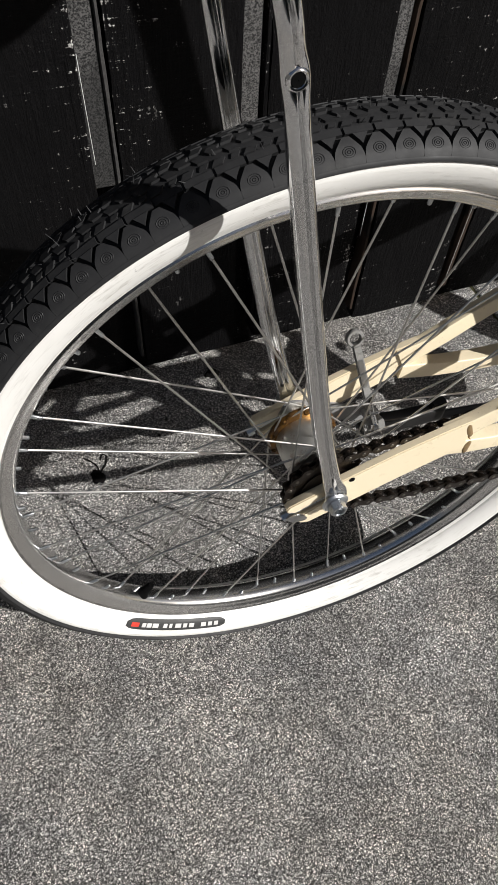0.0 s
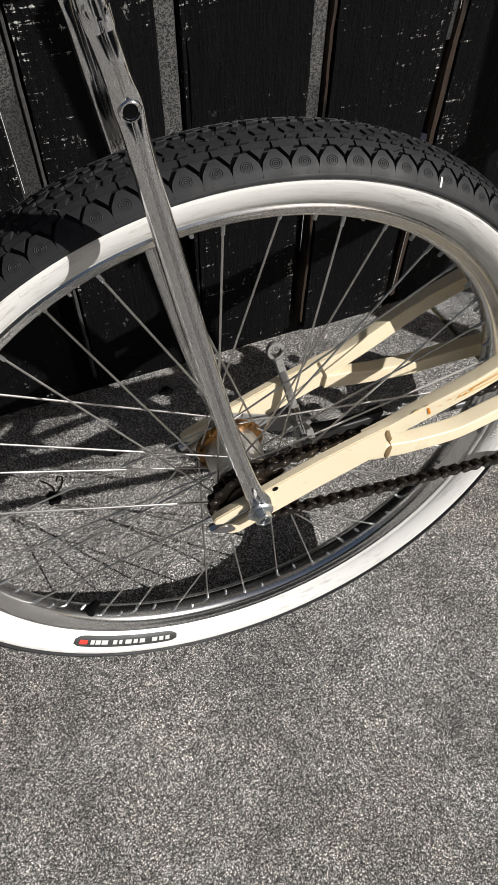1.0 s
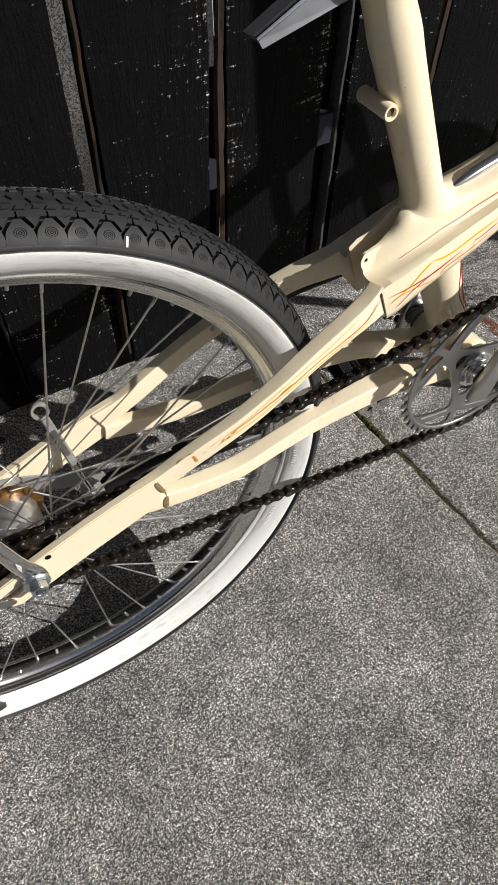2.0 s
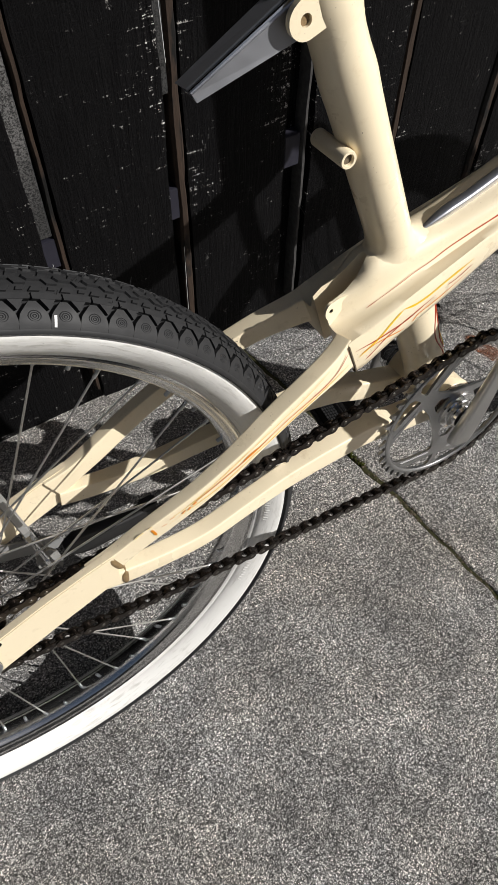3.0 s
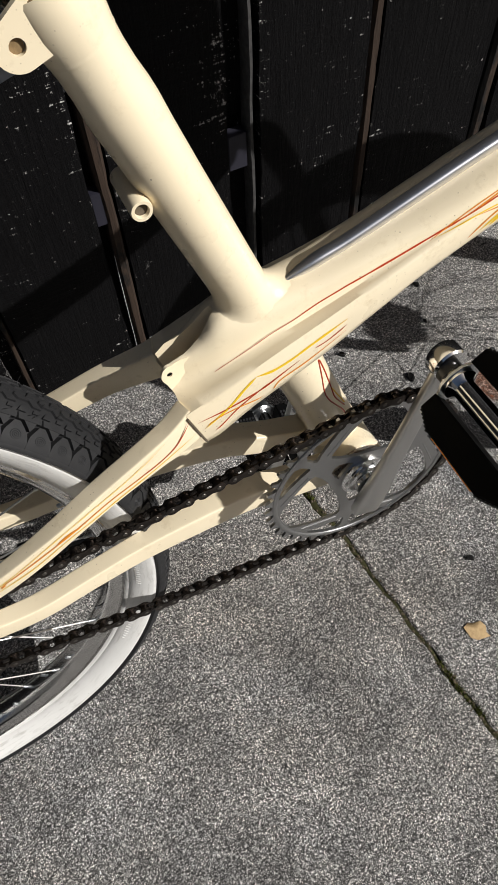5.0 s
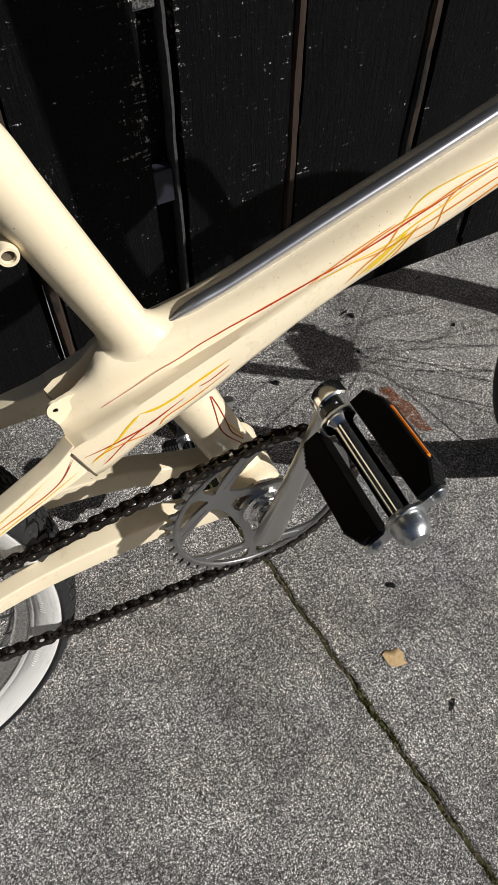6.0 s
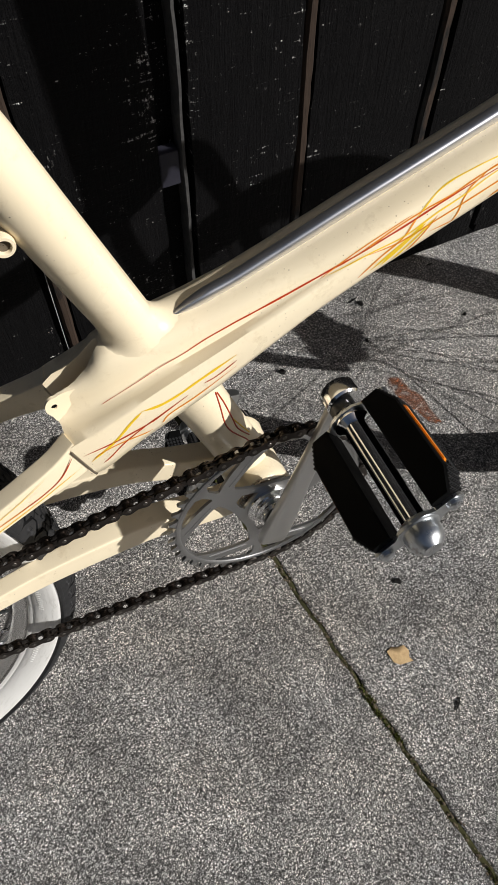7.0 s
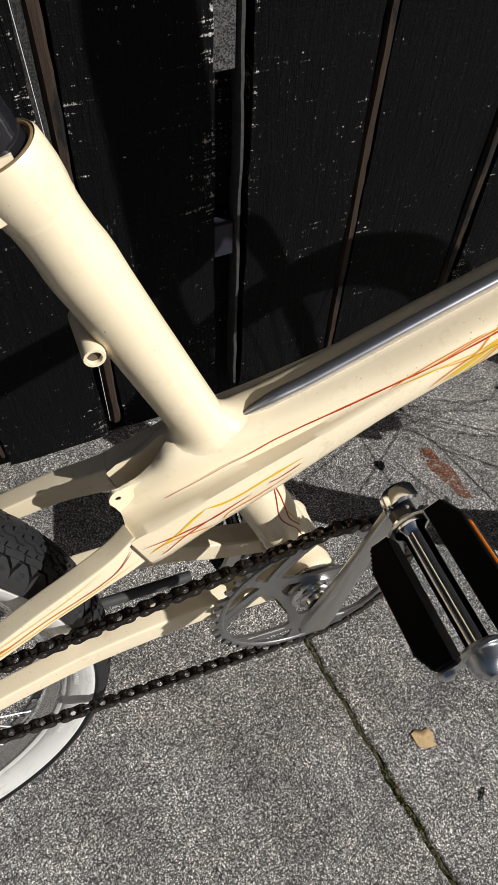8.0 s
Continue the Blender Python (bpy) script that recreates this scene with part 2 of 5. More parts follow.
RINGSTEEL = mat_metal("grey_chainring_steel", (0.50, 0.50, 0.50), 0.36, 0.0, (0.2, 0.19, 0.18), True)
GOLDRUST = mat_metal("greasy_gold_rust", (0.33, 0.165, 0.04), 0.32, 0.95, (0.040, 0.017, 0.006))
HUBSTEEL = mat_metal("rusty_hub_chrome", (0.66, 0.63, 0.57), 0.28, 0.7, (0.20, 0.085, 0.02))
CHAINSTEEL = mat_metal("oiled_dark_chain", (0.060, 0.050, 0.044), 0.30, 0.2, (0.03, 0.016, 0.008))
PINSTEEL = mat_metal("worn_chain_pin", (0.19, 0.175, 0.155), 0.36)
RUBBER = mat_plain("black_tyre_rubber", (0.012, 0.012, 0.0128), (0.027, 0.027, 0.028), 0.60, 140.0, 0.12, 0.28, (0.060, 0.058, 0.054))
WHITEWALL = mat_whitewall()
BLACKRUBBER = mat_plain("pedal_rubber", (0.002, 0.002, 0.0021), (0.005, 0.005, 0.005), 0.55, 160.0, 0.1, 0.04)
BLACKPLASTIC = mat_plain("black_painted_steel", (0.010, 0.010, 0.011), (0.022, 0.021, 0.02), 0.35, 120.0, 0.05, 0.5)
GLOSSBLACK = mat_plain("gloss_black_enamel", (0.008, 0.008, 0.010), (0.014, 0.014, 0.017), 0.16, 60.0, 0.02, 0.6)
REFLECTOR = mat_plain("amber_reflector", (0.85, 0.23, 0.01), (0.95, 0.33, 0.02), 0.2, 300.0, 0.2, 0.6)
REDPAINT = mat_plain("red_pinstripe_paint", (0.36, 0.030, 0.008), (0.46, 0.055, 0.012), 0.35, 120.0, 0.02)
ORANGEPAINT = mat_plain("orange_pinstripe_paint", (0.62, 0.19, 0.008), (0.76, 0.29, 0.014), 0.35, 120.0, 0.02)
YELLOWPAINT = mat_plain("yellow_pinstripe_paint", (0.74, 0.47, 0.010), (0.84, 0.57, 0.02), 0.35, 120.0, 0.02)
MOSS = mat_plain("joint_soil_and_moss", (0.020, 0.017, 0.012), (0.075, 0.075, 0.030), 0.95, 55.0, 0.8, 0.1)
GRIT = mat_plain("pale_grit", (0.35, 0.34, 0.32), (0.75, 0.74, 0.71), 0.7, 400.0, 0.1)
SOIL = mat_plain("dry_brown_soil", (0.045, 0.032, 0.020), (0.20, 0.165, 0.12), 0.95, 210.0, 0.4, 0.1)
GREENMOSS = mat_plain("green_moss", (0.035, 0.050, 0.012), (0.16, 0.17, 0.035), 0.9, 90.0, 0.2, 0.1)
WEB = mat_plain("white_web_silk", (0.70, 0.70, 0.70), (0.82, 0.82, 0.82), 0.5, 200.0, 0.0)
LEAF = mat_plain("dry_leaf", (0.34, 0.21, 0.09), (0.74, 0.54, 0.30), 0.7, 260.0, 0.8, 0.3)
OIL = mat_plain("black_oil_drip", (0.004, 0.004, 0.004), (0.010, 0.009, 0.008), 0.25, 60.0, 0.05, 0.5)
RUST = mat_rust()
INK = mat_plain("dark_label_print", (0.02, 0.02, 0.02), (0.05, 0.05, 0.05), 0.5, 100.0, 0.02)
LABELWHITE = mat_plain("pale_label_print", (0.45, 0.44, 0.43), (0.62, 0.61, 0.60), 0.5, 100.0, 0.02)
INKRED = mat_plain("red_label_print", (0.50, 0.03, 0.02), (0.60, 0.05, 0.03), 0.5, 100.0, 0.02)


# ---- building helpers ----
AXLE = 0.3117                      # height of the rear axle over the contact point, along the leaning wheel
BIKE = Matrix(((1, 0, 0, 0), (0, 0, -1, 0), (0, 1, 0, AXLE), (0, 0, 0, 1)))   # (ahead, up, right) to the bicycle's own axes


def mesh_of(bm, material, smooth=40):
    me = bpy.data.meshes.new("mesh")
    bmesh.ops.recalc_face_normals(bm, faces=bm.faces)
    for f in bm.faces:
        f.smooth = smooth > 0
    for e in bm.edges:
        if len(e.link_faces) == 2 and e.calc_face_angle(0) > radians(smooth):
            e.smooth = False
    bm.to_mesh(me)
    bm.free()
    me.materials.append(material)
    return me


def part(name, bm, material, parent, label="", smooth=40, at=BIKE):
    """Links a bmesh as one mesh object under a thing or a part."""
    if at is not None:
        bm.transform(at)
    ob = new(name, mesh_of(bm, material, smooth))
    ob.parent = parent
    return tagged(ob, label) if label else ob


def thing(name, bm, material, label, category, group="", kind="", smooth=40):
    ob = new(name, mesh_of(bm, material, smooth))
    return tagged(ob, label, category, group, kind)


def ring_faces(bm, rings, closed_u=True, closed_v=False, caps=True):
    """Faces between successive rings of vertices."""
    n = len(rings[0])
    count = len(rings) if closed_v else len(rings) - 1
    for i in range(count):
        a, b = rings[i], rings[(i + 1) % len(rings)]
        for j in range(n if closed_u else n - 1):
            k = (j + 1) % n
            bm.faces.new((a[j], a[k], b[k], b[j]))
    if caps and not closed_v and closed_u:
        bm.faces.new(rings[0][::-1])
        bm.faces.new(rings[-1])


def lathe(bm, profile, centre=(0, 0, 0), segs=48, closed=True):
    """Turns (radius, w) points about the axis w at centre."""
    rings = []
    for i in range(segs):
        a = 2 * math.pi * i / segs
        rings.append([bm.verts.new((centre[0] + r * math.cos(a), centre[1] + r * math.sin(a), centre[2] + w)) for r, w in profile])
    ring_faces(bm, rings, closed_u=closed, closed_v=True, caps=False)
    return bm


def disc_w(bm, centre, r, w0, w1, segs=28, bevel=0.0):
    """A solid cylinder along w, with bevelled rims."""
    prof = [(0.0003, w0), (r - bevel, w0), (r, w0 + bevel), (r, w1 - bevel), (r - bevel, w1), (0.0003, w1)]
    return lathe(bm, prof, (centre[0], centre[1], 0), segs)


def tube(bm, pts, radius, segs=12, up=Vector((0, 0, 1))):
    """A round tube along points; radius is one number, or one for each point."""
    pts = [Vector(p) for p in pts]
    rad = radius if isinstance(radius, (list, tuple)) else [radius] * len(pts)
    rings = []
    for i, p in enumerate(pts):
        d = (pts[min(i + 1, len(pts) - 1)] - pts[max(i - 1, 0)]).normalized()
        x = d.cross(up)
        x = x.normalized() if x.length > 1e-4 else Vector((1, 0, 0))
        y = d.cross(x)
        rings.append([bm.verts.new(p + rad[i] * (math.cos(a) * x + math.sin(a) * y)) for a in (2 * math.pi * j / segs for j in range(segs))])
    ring_faces(bm, rings)
    return bm


def spline(pts, steps=6):
    """A smooth line of points through those given."""
    p = [Vector(q) for q in pts]
    out = []
    for i in range(len(p) - 1):
        a, b, c, d = p[max(i - 1, 0)], p[i], p[i + 1], p[min(i + 2, len(p) - 1)]
        for k in range(steps):
            t = k / steps
            out.append(0.5 * (2 * b + (c - a) * t + (2 * a - 5 * b + 4 * c - d) * t * t + (3 * b - a - 3 * c + d) * t ** 3))
    out.append(p[-1])
    return out


def boxtube(bm, stations, segs=24, power=4.0, steps=6):
    """A rounded box tube through stations (ahead, up, right, height, width)."""
    line = spline([s[:3] for s in stations], steps)
    sizes = spline([(s[3], s[4], 0) for s in stations], steps)
    rings = []
    for i, p in enumerate(line):
        d = (line[min(i + 1, len(line) - 1)] - line[max(i - 1, 0)]).normalized()
        side = (Vector((0, 0, 1)) - d * d.z).normalized()
        top = side.cross(d).normalized()
        ring = []
        for j in range(segs):
            a = 2 * math.pi * j / segs
            c, s = math.cos(a), math.sin(a)
            cx = math.copysign(abs(c) ** (2 / power), c) * sizes[i].y / 2
            sy = math.copysign(abs(s) ** (2 / power), s) * sizes[i].x / 2
            ring.append(bm.verts.new(p + side * cx + top * sy))
        rings.append(ring)
    ring_faces(bm, rings)
    return bm


def plate(bm, outline, w0, w1, holes=()):
    """A flat plate with that outline (ahead, up) between two depths; holes (x, y, r) go through it."""
    loops = [list(outline)] + [[(x + r * math.cos(-2 * math.pi * k / 14), y + r * math.sin(-2 * math.pi * k / 14)) for k in range(14)] for x, y, r in holes]
    edges, fronts = [], []
    for loop in loops:
        vs = [bm.verts.new((x, y, w0)) for x, y in loop]
        fronts.append(vs)
        edges += [bm.edges.new((vs[i], vs[(i + 1) % len(vs)])) for i in range(len(vs))]
    made = bmesh.ops.triangle_fill(bm, edges=edges, use_beauty=True)
    faces = [g for g in made["geom"] if isinstance(g, bmesh.types.BMFace)]
    out = bmesh.ops.extrude_face_region(bm, geom=faces)
    bmesh.ops.translate(bm, verts=[g for g in out["geom"] if isinstance(g, bmesh.types.BMVert)], vec=(0, 0, w1 - w0))
    return bm


def block(bm, lo, hi, bevel=0.0):
    m = Matrix.Translation([(a + b) / 2 for a, b in zip(lo, hi)]) @ Matrix.Diagonal([b - a for a, b in zip(lo, hi)] + [1])
    vs = bmesh.ops.create_cube(bm, size=1, matrix=m)["verts"]
    if bevel:
        es = list({e for v in vs for e in v.link_edges})
        bmesh.ops.bevel(bm, geom=es, offset=bevel, segments=2, affect="EDGES")
    return bm


def B():
    return bmesh.new()


# ---- ground ----
def joint_x(y):
    return 0.951 - 0.115 * y + 0.0022 * noise.noise((y * 9, 2, 7)) + 0.0012 * noise.noise((y * 34, 5, 3))


def ground():
    bm = B()
    bmesh.ops.create_grid(bm, x_segments=1, y_segments=1, size=400)
    bmesh.ops.translate(bm, verts=bm.verts, vec=(0, 0, -0.030))
    thing("ground", bm, MOSS, "dark bare soil under and around the paving", "ground", kind="structure")
    rnd = random.Random(4)
    steps = 420
    ragged = [0.0]
    for i in range(steps):
        ragged.append(0.6 * ragged[-1] + rnd.gauss(0, 0.0008))
    for side in (-1, 1):
        bm = B()
        edge = []
        chip = 0.0
        for i in range(steps + 1):
            y = -2.6 + 3.75 * i / steps
            chip = 0.5 * chip + abs(rnd.gauss(0, 0.0004))
            edge.append((joint_x(y) + ragged[i] + side * (0.0014 + 0.0005 * math.sin(y * 23 + side) + 1.4 * chip), y))
        far = joint_x(0) + side * 4.2
        top, low, rim, out = [], [], [], []
        for x, y in edge:
            top.append(bm.verts.new((x + side * 0.0035, y, 0)))
            rim.append(bm.verts.new((x + side * 0.0008, y, -0.0020)))
            low.append(bm.verts.new((x, y, -0.028)))
            out.append(bm.verts.new((far, y, 0)))
        for a, b in ((out, top), (top, rim), (rim, low)):
            for i in range(steps):
                bm.faces.new((a[i], a[i + 1], b[i + 1], b[i]))
        slab = thing("pavement_slab", bm, CONCRETE, "grey exposed-aggregate concrete paving slab, gritty and sunlit", "pavement", "paving slabs", "structure", 30)
    bm = B()
    rows = []
    for i in range(400):
        y = -2.6 + 3.7 * i / 399
        h = -0.0032 + 0.0022 * noise.noise((0, y * 31, 3)) + 0.0025 * noise.noise((0, y * 7, 9))
        rows.append([bm.verts.new((joint_x(y) + dx, y, h + dz)) for dx, dz in ((-0.008, -0.002), (-0.003, 0.0005 * rnd.random()), (0.003, 0.0005 * rnd.random()), (0.008, -0.002))])
    ring_faces(bm, rows, closed_u=False, caps=False)
    thing("joint_filling", bm, MOSS, "dark soil and green moss in the paving joint", "moss", kind="stuff")


# ---- fence ----
BOARD_GAPS = (-1.06, -0.90, -0.73, -0.57, -0.40, -0.235, -0.07, 0.09, 0.2715, 0.4355, 0.5995, 0.7655, 0.9405, 1.0945, 1.280, 1.43, 1.60, 1.765, 1.93, 2.10, 2.27, 2.44, 2.61)
FENCE_Y = 0.966
GAP_WIDE = {0.2715: 0.0255, 0.4355: 0.0275, 0.5995: 0.0215, 0.7655: 0.0225, 0.9405: 0.032, 1.0945: 0.017, 1.280: 0.022}
# where the split edge strip stands in its gap, how wide it is, and of what
STRIPS = {0.2715: (0.2712, 0.0026, "grey"), 0.4355: (0.436, 0.0040, "black"), 0.5995: (0.5990, 0.0036, "brown"), 0.7655: (0.7600, 0.0064, "brown"),
          0.9405: (0.9370, 0.0036, "grey"), 1.0945: (1.0900, 0.0068, "brown"), 1.280: (1.2710, 0.0075, "brown")}
# pale battens and slate packing behind some gaps: left edge, right edge, from and to what height
BATTENS = ((0.244, 0.2675, 0.345, 1.7), (0.406, 0.429, 0.345, 1.7), (0.576, 0.5925, 0.33, 1.7), (0.741, 0.7530, 0.45, 1.7), (0.906, 0.930, 0.52, 1.7),
           (0.742, 0.7545, 0.288, 0.332), (0.576, 0.594, 0.285, 0.325), (0.908, 0.931, 0.300, 0.345))


def fence():
    bm = B()
    block(bm, (-1.2, FENCE_Y + 0.024, 0.0), (2.7, FENCE_Y + 0.040, 1.78))
    back = thing("fence", bm, BLACKPAINT, "weathered black-painted vertical board fence with worn gaps", "fence", kind="structure")
    rnd = random.Random(11)
    for a, b in zip(BOARD_GAPS, BOARD_GAPS[1:]):
        bm = B()
        x0, x1, z0 = a + 0.0045, b - GAP_WIDE.get(b, rnd.uniform(0.011, 0.016)), 0.022 + 0.014 * rnd.random()
        dy = rnd.uniform(-0.003, 0.003)
        cols, rowsn = 6, 90
        rings = []
        bend = rnd.random() * 50
        for r in range(rowsn + 1):
            z = z0 + (1.8 - z0) * r / rowsn
            e0 = 0.0022 * noise.noise((bend, z * 9, 1)) + 0.0012 * noise.noise((bend, z * 60, 2))
            e1 = 0.0028 * noise.noise((bend, z * 9, 5)) + 0.0014 * noise.noise((bend, z * 60, 7))
            xs = [x0 + e0 + (x1 + e1 - x0 - e0) * c / cols for c in range(cols + 1)]
            front = [bm.verts.new((x, FENCE_Y + dy + (0.0018 if c in (0, cols) else 0) + 0.0012 * noise.noise((x * 14, z * 3, bend)), z)) for c, x in enumerate(xs)]
            rings.append(front + [bm.verts.new((xs[-1], FENCE_Y + 0.020, z)), bm.verts.new((xs[0], FENCE_Y + 0.020, z))])
        ring_faces(bm, rings)
        part("board", bm, BLACKPAINT, back, smooth=30, at=None)
        # split wooden edge strip that shows in the gap
        mid, half, wood = STRIPS.get(a, (a, 0.0050, "black"))
        bm = B()
        rings = []
        for r in range(rowsn + 1):
            z = z0 + 0.02 + (1.76 - z0) * r / rowsn
            e = 0.0016 * noise.noise((bend, z * 11, 21)) + 0.0010 * noise.noise((bend, z * 70, 25))
            t = half * (1 + 0.30 * noise.noise((bend, z * 14, 31)) + 0.16 * noise.noise((bend, z * 55, 8)))
            rings.append([bm.verts.new((mid + e + dx, FENCE_Y + 0.0015 + dyy, z)) for dx, dyy in ((-t, 0.004), (-t * 0.5, 0.0), (t * 0.5, 0.0), (t, 0.005), (t, 0.02), (-t, 0.02))])
        ring_faces(bm, rings)
        part("edge_strip", bm, {"brown": BROWNWOOD, "grey": GREYWOOD, "black": BLACKPAINT}[wood], back, smooth=30, at=None)


def unseen_walls():
    # unseen walls, added so the chrome reflects something dark and fill light drops
    for name, lo, hi in (("unseen_wall_south", (-3.4, -4.4, -0.03), (9.0, -4.2, 2.5)), ("unseen_wall_west", (-3.4, -4.2, -0.03), (-3.2, 3.0, 2.5))):
        bm = B()
        block(bm, lo, hi)
        thing(name, bm, UNSEENWALL, "plain dark wall out of view, added to darken reflections and fill light", "wall", kind="structure")


def battens():
    back = bpy.data.objects["fence"]
    for x0, x1, z0, z1 in BATTENS:
        bm = B()
        block(bm, (x0, FENCE_Y + 0.0040, z0), (x1, FENCE_Y + 0.0200, z1), 0.0008)
        part("batten", bm, BACKWOOD if z1 > 1 else SLATE, back, "pale weathered batten behind the gap" if z1 > 1 else "small slate-grey packing piece", 30, None)


ground()
fence()
battens()
unseen_walls()

# ---- bicycle ----
bike = new("bicycle")
bike.matrix_world = pose(0.3547, 0.6109, 0.3101, -6.15, 0, -1.604) @ Matrix.Translation((0, 0, -AXLE))
tagged(bike, "cream single-speed cruiser bicycle with whitewall tyres, leaning", "bicycle")

R_RIM = 0.2655


def tyre_point(s, q, h):
    """A place on the tyre: s along its round (turns), q across in radians from the crown, h over the rubber."""
    a = 2 * math.pi * s
    w = (0.0298 + h) * math.sin(q)
    r = 0.2925 + (0.0192 + h) * math.cos(q)
    return Vector((r * math.cos(a), r * math.sin(a), w))


rnd2 = random.Random(21)


def wheel(name, centre, label, tread=True, spokes=36):
    off = Matrix.Translation(centre)
    bm = B()
    rim = [(0.2690, 0.0172), (0.2708, 0.0162), (0.2712, 0.0150), (0.2698, 0.0138), (0.2684, 0.0150), (0.2672, 0.0156), (0.2655, 0.0150), (0.2640, 0.0136), (0.2612, 0.0124), (0.2584, 0.0106), (0.2566, 0.0076), (0.2556, 0.0040), (0.2552, 0.0)]
    lathe(bm, rim + [(r, -w) for r, w in rim[-2::-1]], segs=144)
    whl = part(name, bm, RIMCHROME, bike, label, at=BIKE @ off)
    # tyre carcass
    bm = B()
    prof = [tyre_point(0, math.radians(q), (0.0006 if abs(q) < 33 else -0.0026) if abs(q) < 70 and tread else 0) for q in range(-78, 79, 6)]
    lathe(bm, [(p.x, p.z) for p in prof] + [(0.2760, 0.0215), (0.2720, 0.0165), (0.2720, -0.0165), (0.2760, -0.0215)], segs=160)
    part("tyre", bm, RUBBER, whl, "black rubber tyre", at=BIKE @ off)
    for side in (1, -1):
        bm = B()
        wall = [(0.2948, 0.0270), (0.2953, 0.0290), (0.2948, 0.0298), (0.2938, 0.0296), (0.2932, 0.0299), (0.2905, 0.0296), (0.2870, 0.0286), (0.2830, 0.0270), (0.2790, 0.0248), (0.2755, 0.0222), (0.2735, 0.0200), (0.2728, 0.0186), (0.2712, 0.0180), (0.2700, 0.0162), (0.2710, 0.0150), (0.2780, 0.0220)]
        lathe(bm, [(r, side * w) for r, w in wall], segs=160)
        part("whitewall", bm, WHITEWALL, whl, "white sidewall band", at=BIKE @ off)
    if tread:
        bm = B()
        n = 104

        def lug(outline, h, fade=9.0):
            low = [bm.verts.new(tyre_point(s / n, q, -0.0032)) for s, q in outline]
            cs, cq = sum(s for s, q in outline) / len(outline), sum(q for s, q in outline) / len(outline)
            top = [bm.verts.new(tyre_point((cs + (s - cs) * 0.93) / n, cq + (q - cq) * 0.95, h if abs(q) < fade else 0.0001)) for s, q in outline]
            bm.faces.new(top)
            for i in range(len(low)):
                k = (i + 1) % len(low)
                bm.faces.new((low[i], low[k], top[k], top[i]))

        smooth_faces = []

        def shoulder(o, side):
            """A rounded shoulder block between two forked grooves, with faint moulded rings."""
            grid = []
            for q, half, h in ((1.47, 0.500, -0.0002), (1.40, 0.496, 0.0020), (1.30, 0.493, 0.0026), (1.15, 0.499, 0.0026), (1.05, 0.480, 0.0024), (0.95, 0.440, 0.0022), (0.89, 0.392, 0.0023), (0.78, 0.262, 0.0023), (0.66, 0.115, 0.0023)):
                grid.append([bm.verts.new(tyre_point((o + 0.5 + half * k / 3) / n, side * q, h)) for k in range(-3, 4)])
            edge = [r[0] for r in grid] + grid[-1][1:-1] + [r[-1] for r in reversed(grid)]
            for a, b in zip(grid, grid[1:]):
                for k in range(6):
                    smooth_faces.append(bm.faces.new((a[k], a[k + 1], b[k + 1], b[k])))
            low = []
            for v in edge:
                r = v.co.copy()
                flat = Vector((r.x, r.y, 0))
                c = flat.normalized() * 0.288
                low.append(bm.verts.new(c + (r - c) * 0.76))
            for k in range(len(edge) - 1):
                bm.faces.new((edge[k], edge[k + 1], low[k + 1], low[k]))
            for rr in (0.6, 1.9, 3.2):
                def at(r, t, up):
                    return bm.verts.new(tyre_point((o + 0.5 + 0.058 * r * math.cos(t)) / n, side * (0.985 + 0.034 * r * math.sin(t)), up))
                turn = [2 * math.pi * k / 12 for k in range(12)]
                ring_faces(bm, [[at(rr, t, 0.00230) for t in turn], [at(rr + 0.35, t, 0.00262) for t in turn], [at(rr + 0.7, t, 0.00230) for t in turn]], caps=False)
        for i in range(n):
            for side in (1, -1):
                o = i + (0.5 if side < 0 else 0)
                f = lambda pts, h: lug([(o + s, side * q) for s, q in pts], h)
                shoulder(o, side)
                f(((-0.265, 0.605), (0.265, 0.605), (0.085, 0.765), (0.0, 0.855), (-0.085, 0.765)), 0.0022)
                f(((-0.49, 0.44), (0.49, 0.44), (0.49, 0.60), (-0.49, 0.60)), 0.0018)
                f(((0.00, 0.28), (0.36, 0.28), (0.52, 0.415), (0.16, 0.415)), 0.0022)
                f(((0.55, 0.28), (0.82, 0.28), (0.90, 0.38), (0.66, 0.38)), 0.0018)
            lug([(i + s, q) for s, q in ((0.0, -0.10), (0.42, -0.10), (0.55, 0.0), (0.42, 0.10), (0.0, 0.10), (0.14, 0.0))], 0.0022)
            lug([(i + s, q) for s, q in ((0.5, -0.22), (0.86, -0.22), (1.0, -0.07), (0.66, -0.07))], 0.0022)
            lug([(i + s, q) for s, q in ((0.5, 0.22), (0.86, 0.22), (1.0, 0.07), (0.66, 0.07))], 0.0022)
        bm.faces.index_update()
        soft = [f.index for f in smooth_faces]
        tr = part("tread", bm, RUBBER, whl, "raised arrow tread blocks", 20, at=BIKE @ off)
        flags = [False] * len(tr.data.polygons)
        for k in soft:
            flags[k] = True
        tr.data.polygons.foreach_set("use_smooth", flags)
        for side in (1, -1):
            bm = B()
            lathe(bm, [(p.x, side * p.z) for p in (tyre_point(0, q, h) for q, h in ((1.250, 0.0010), (1.290, 0.0027), (1.340, 0.0031), (1.420, 0.0028), (1.490, 0.0000)))], segs=160, closed=False)
            part("shoulder_bead", bm, RUBBER, whl, at=BIKE @ off)
        # fine moulding hairs
        bm = B()
        rnd = random.Random(8)
        for i in range(150):
            s, q = rnd.random() * 0.75 - 0.12, rnd.uniform(-0.9, 0.7)
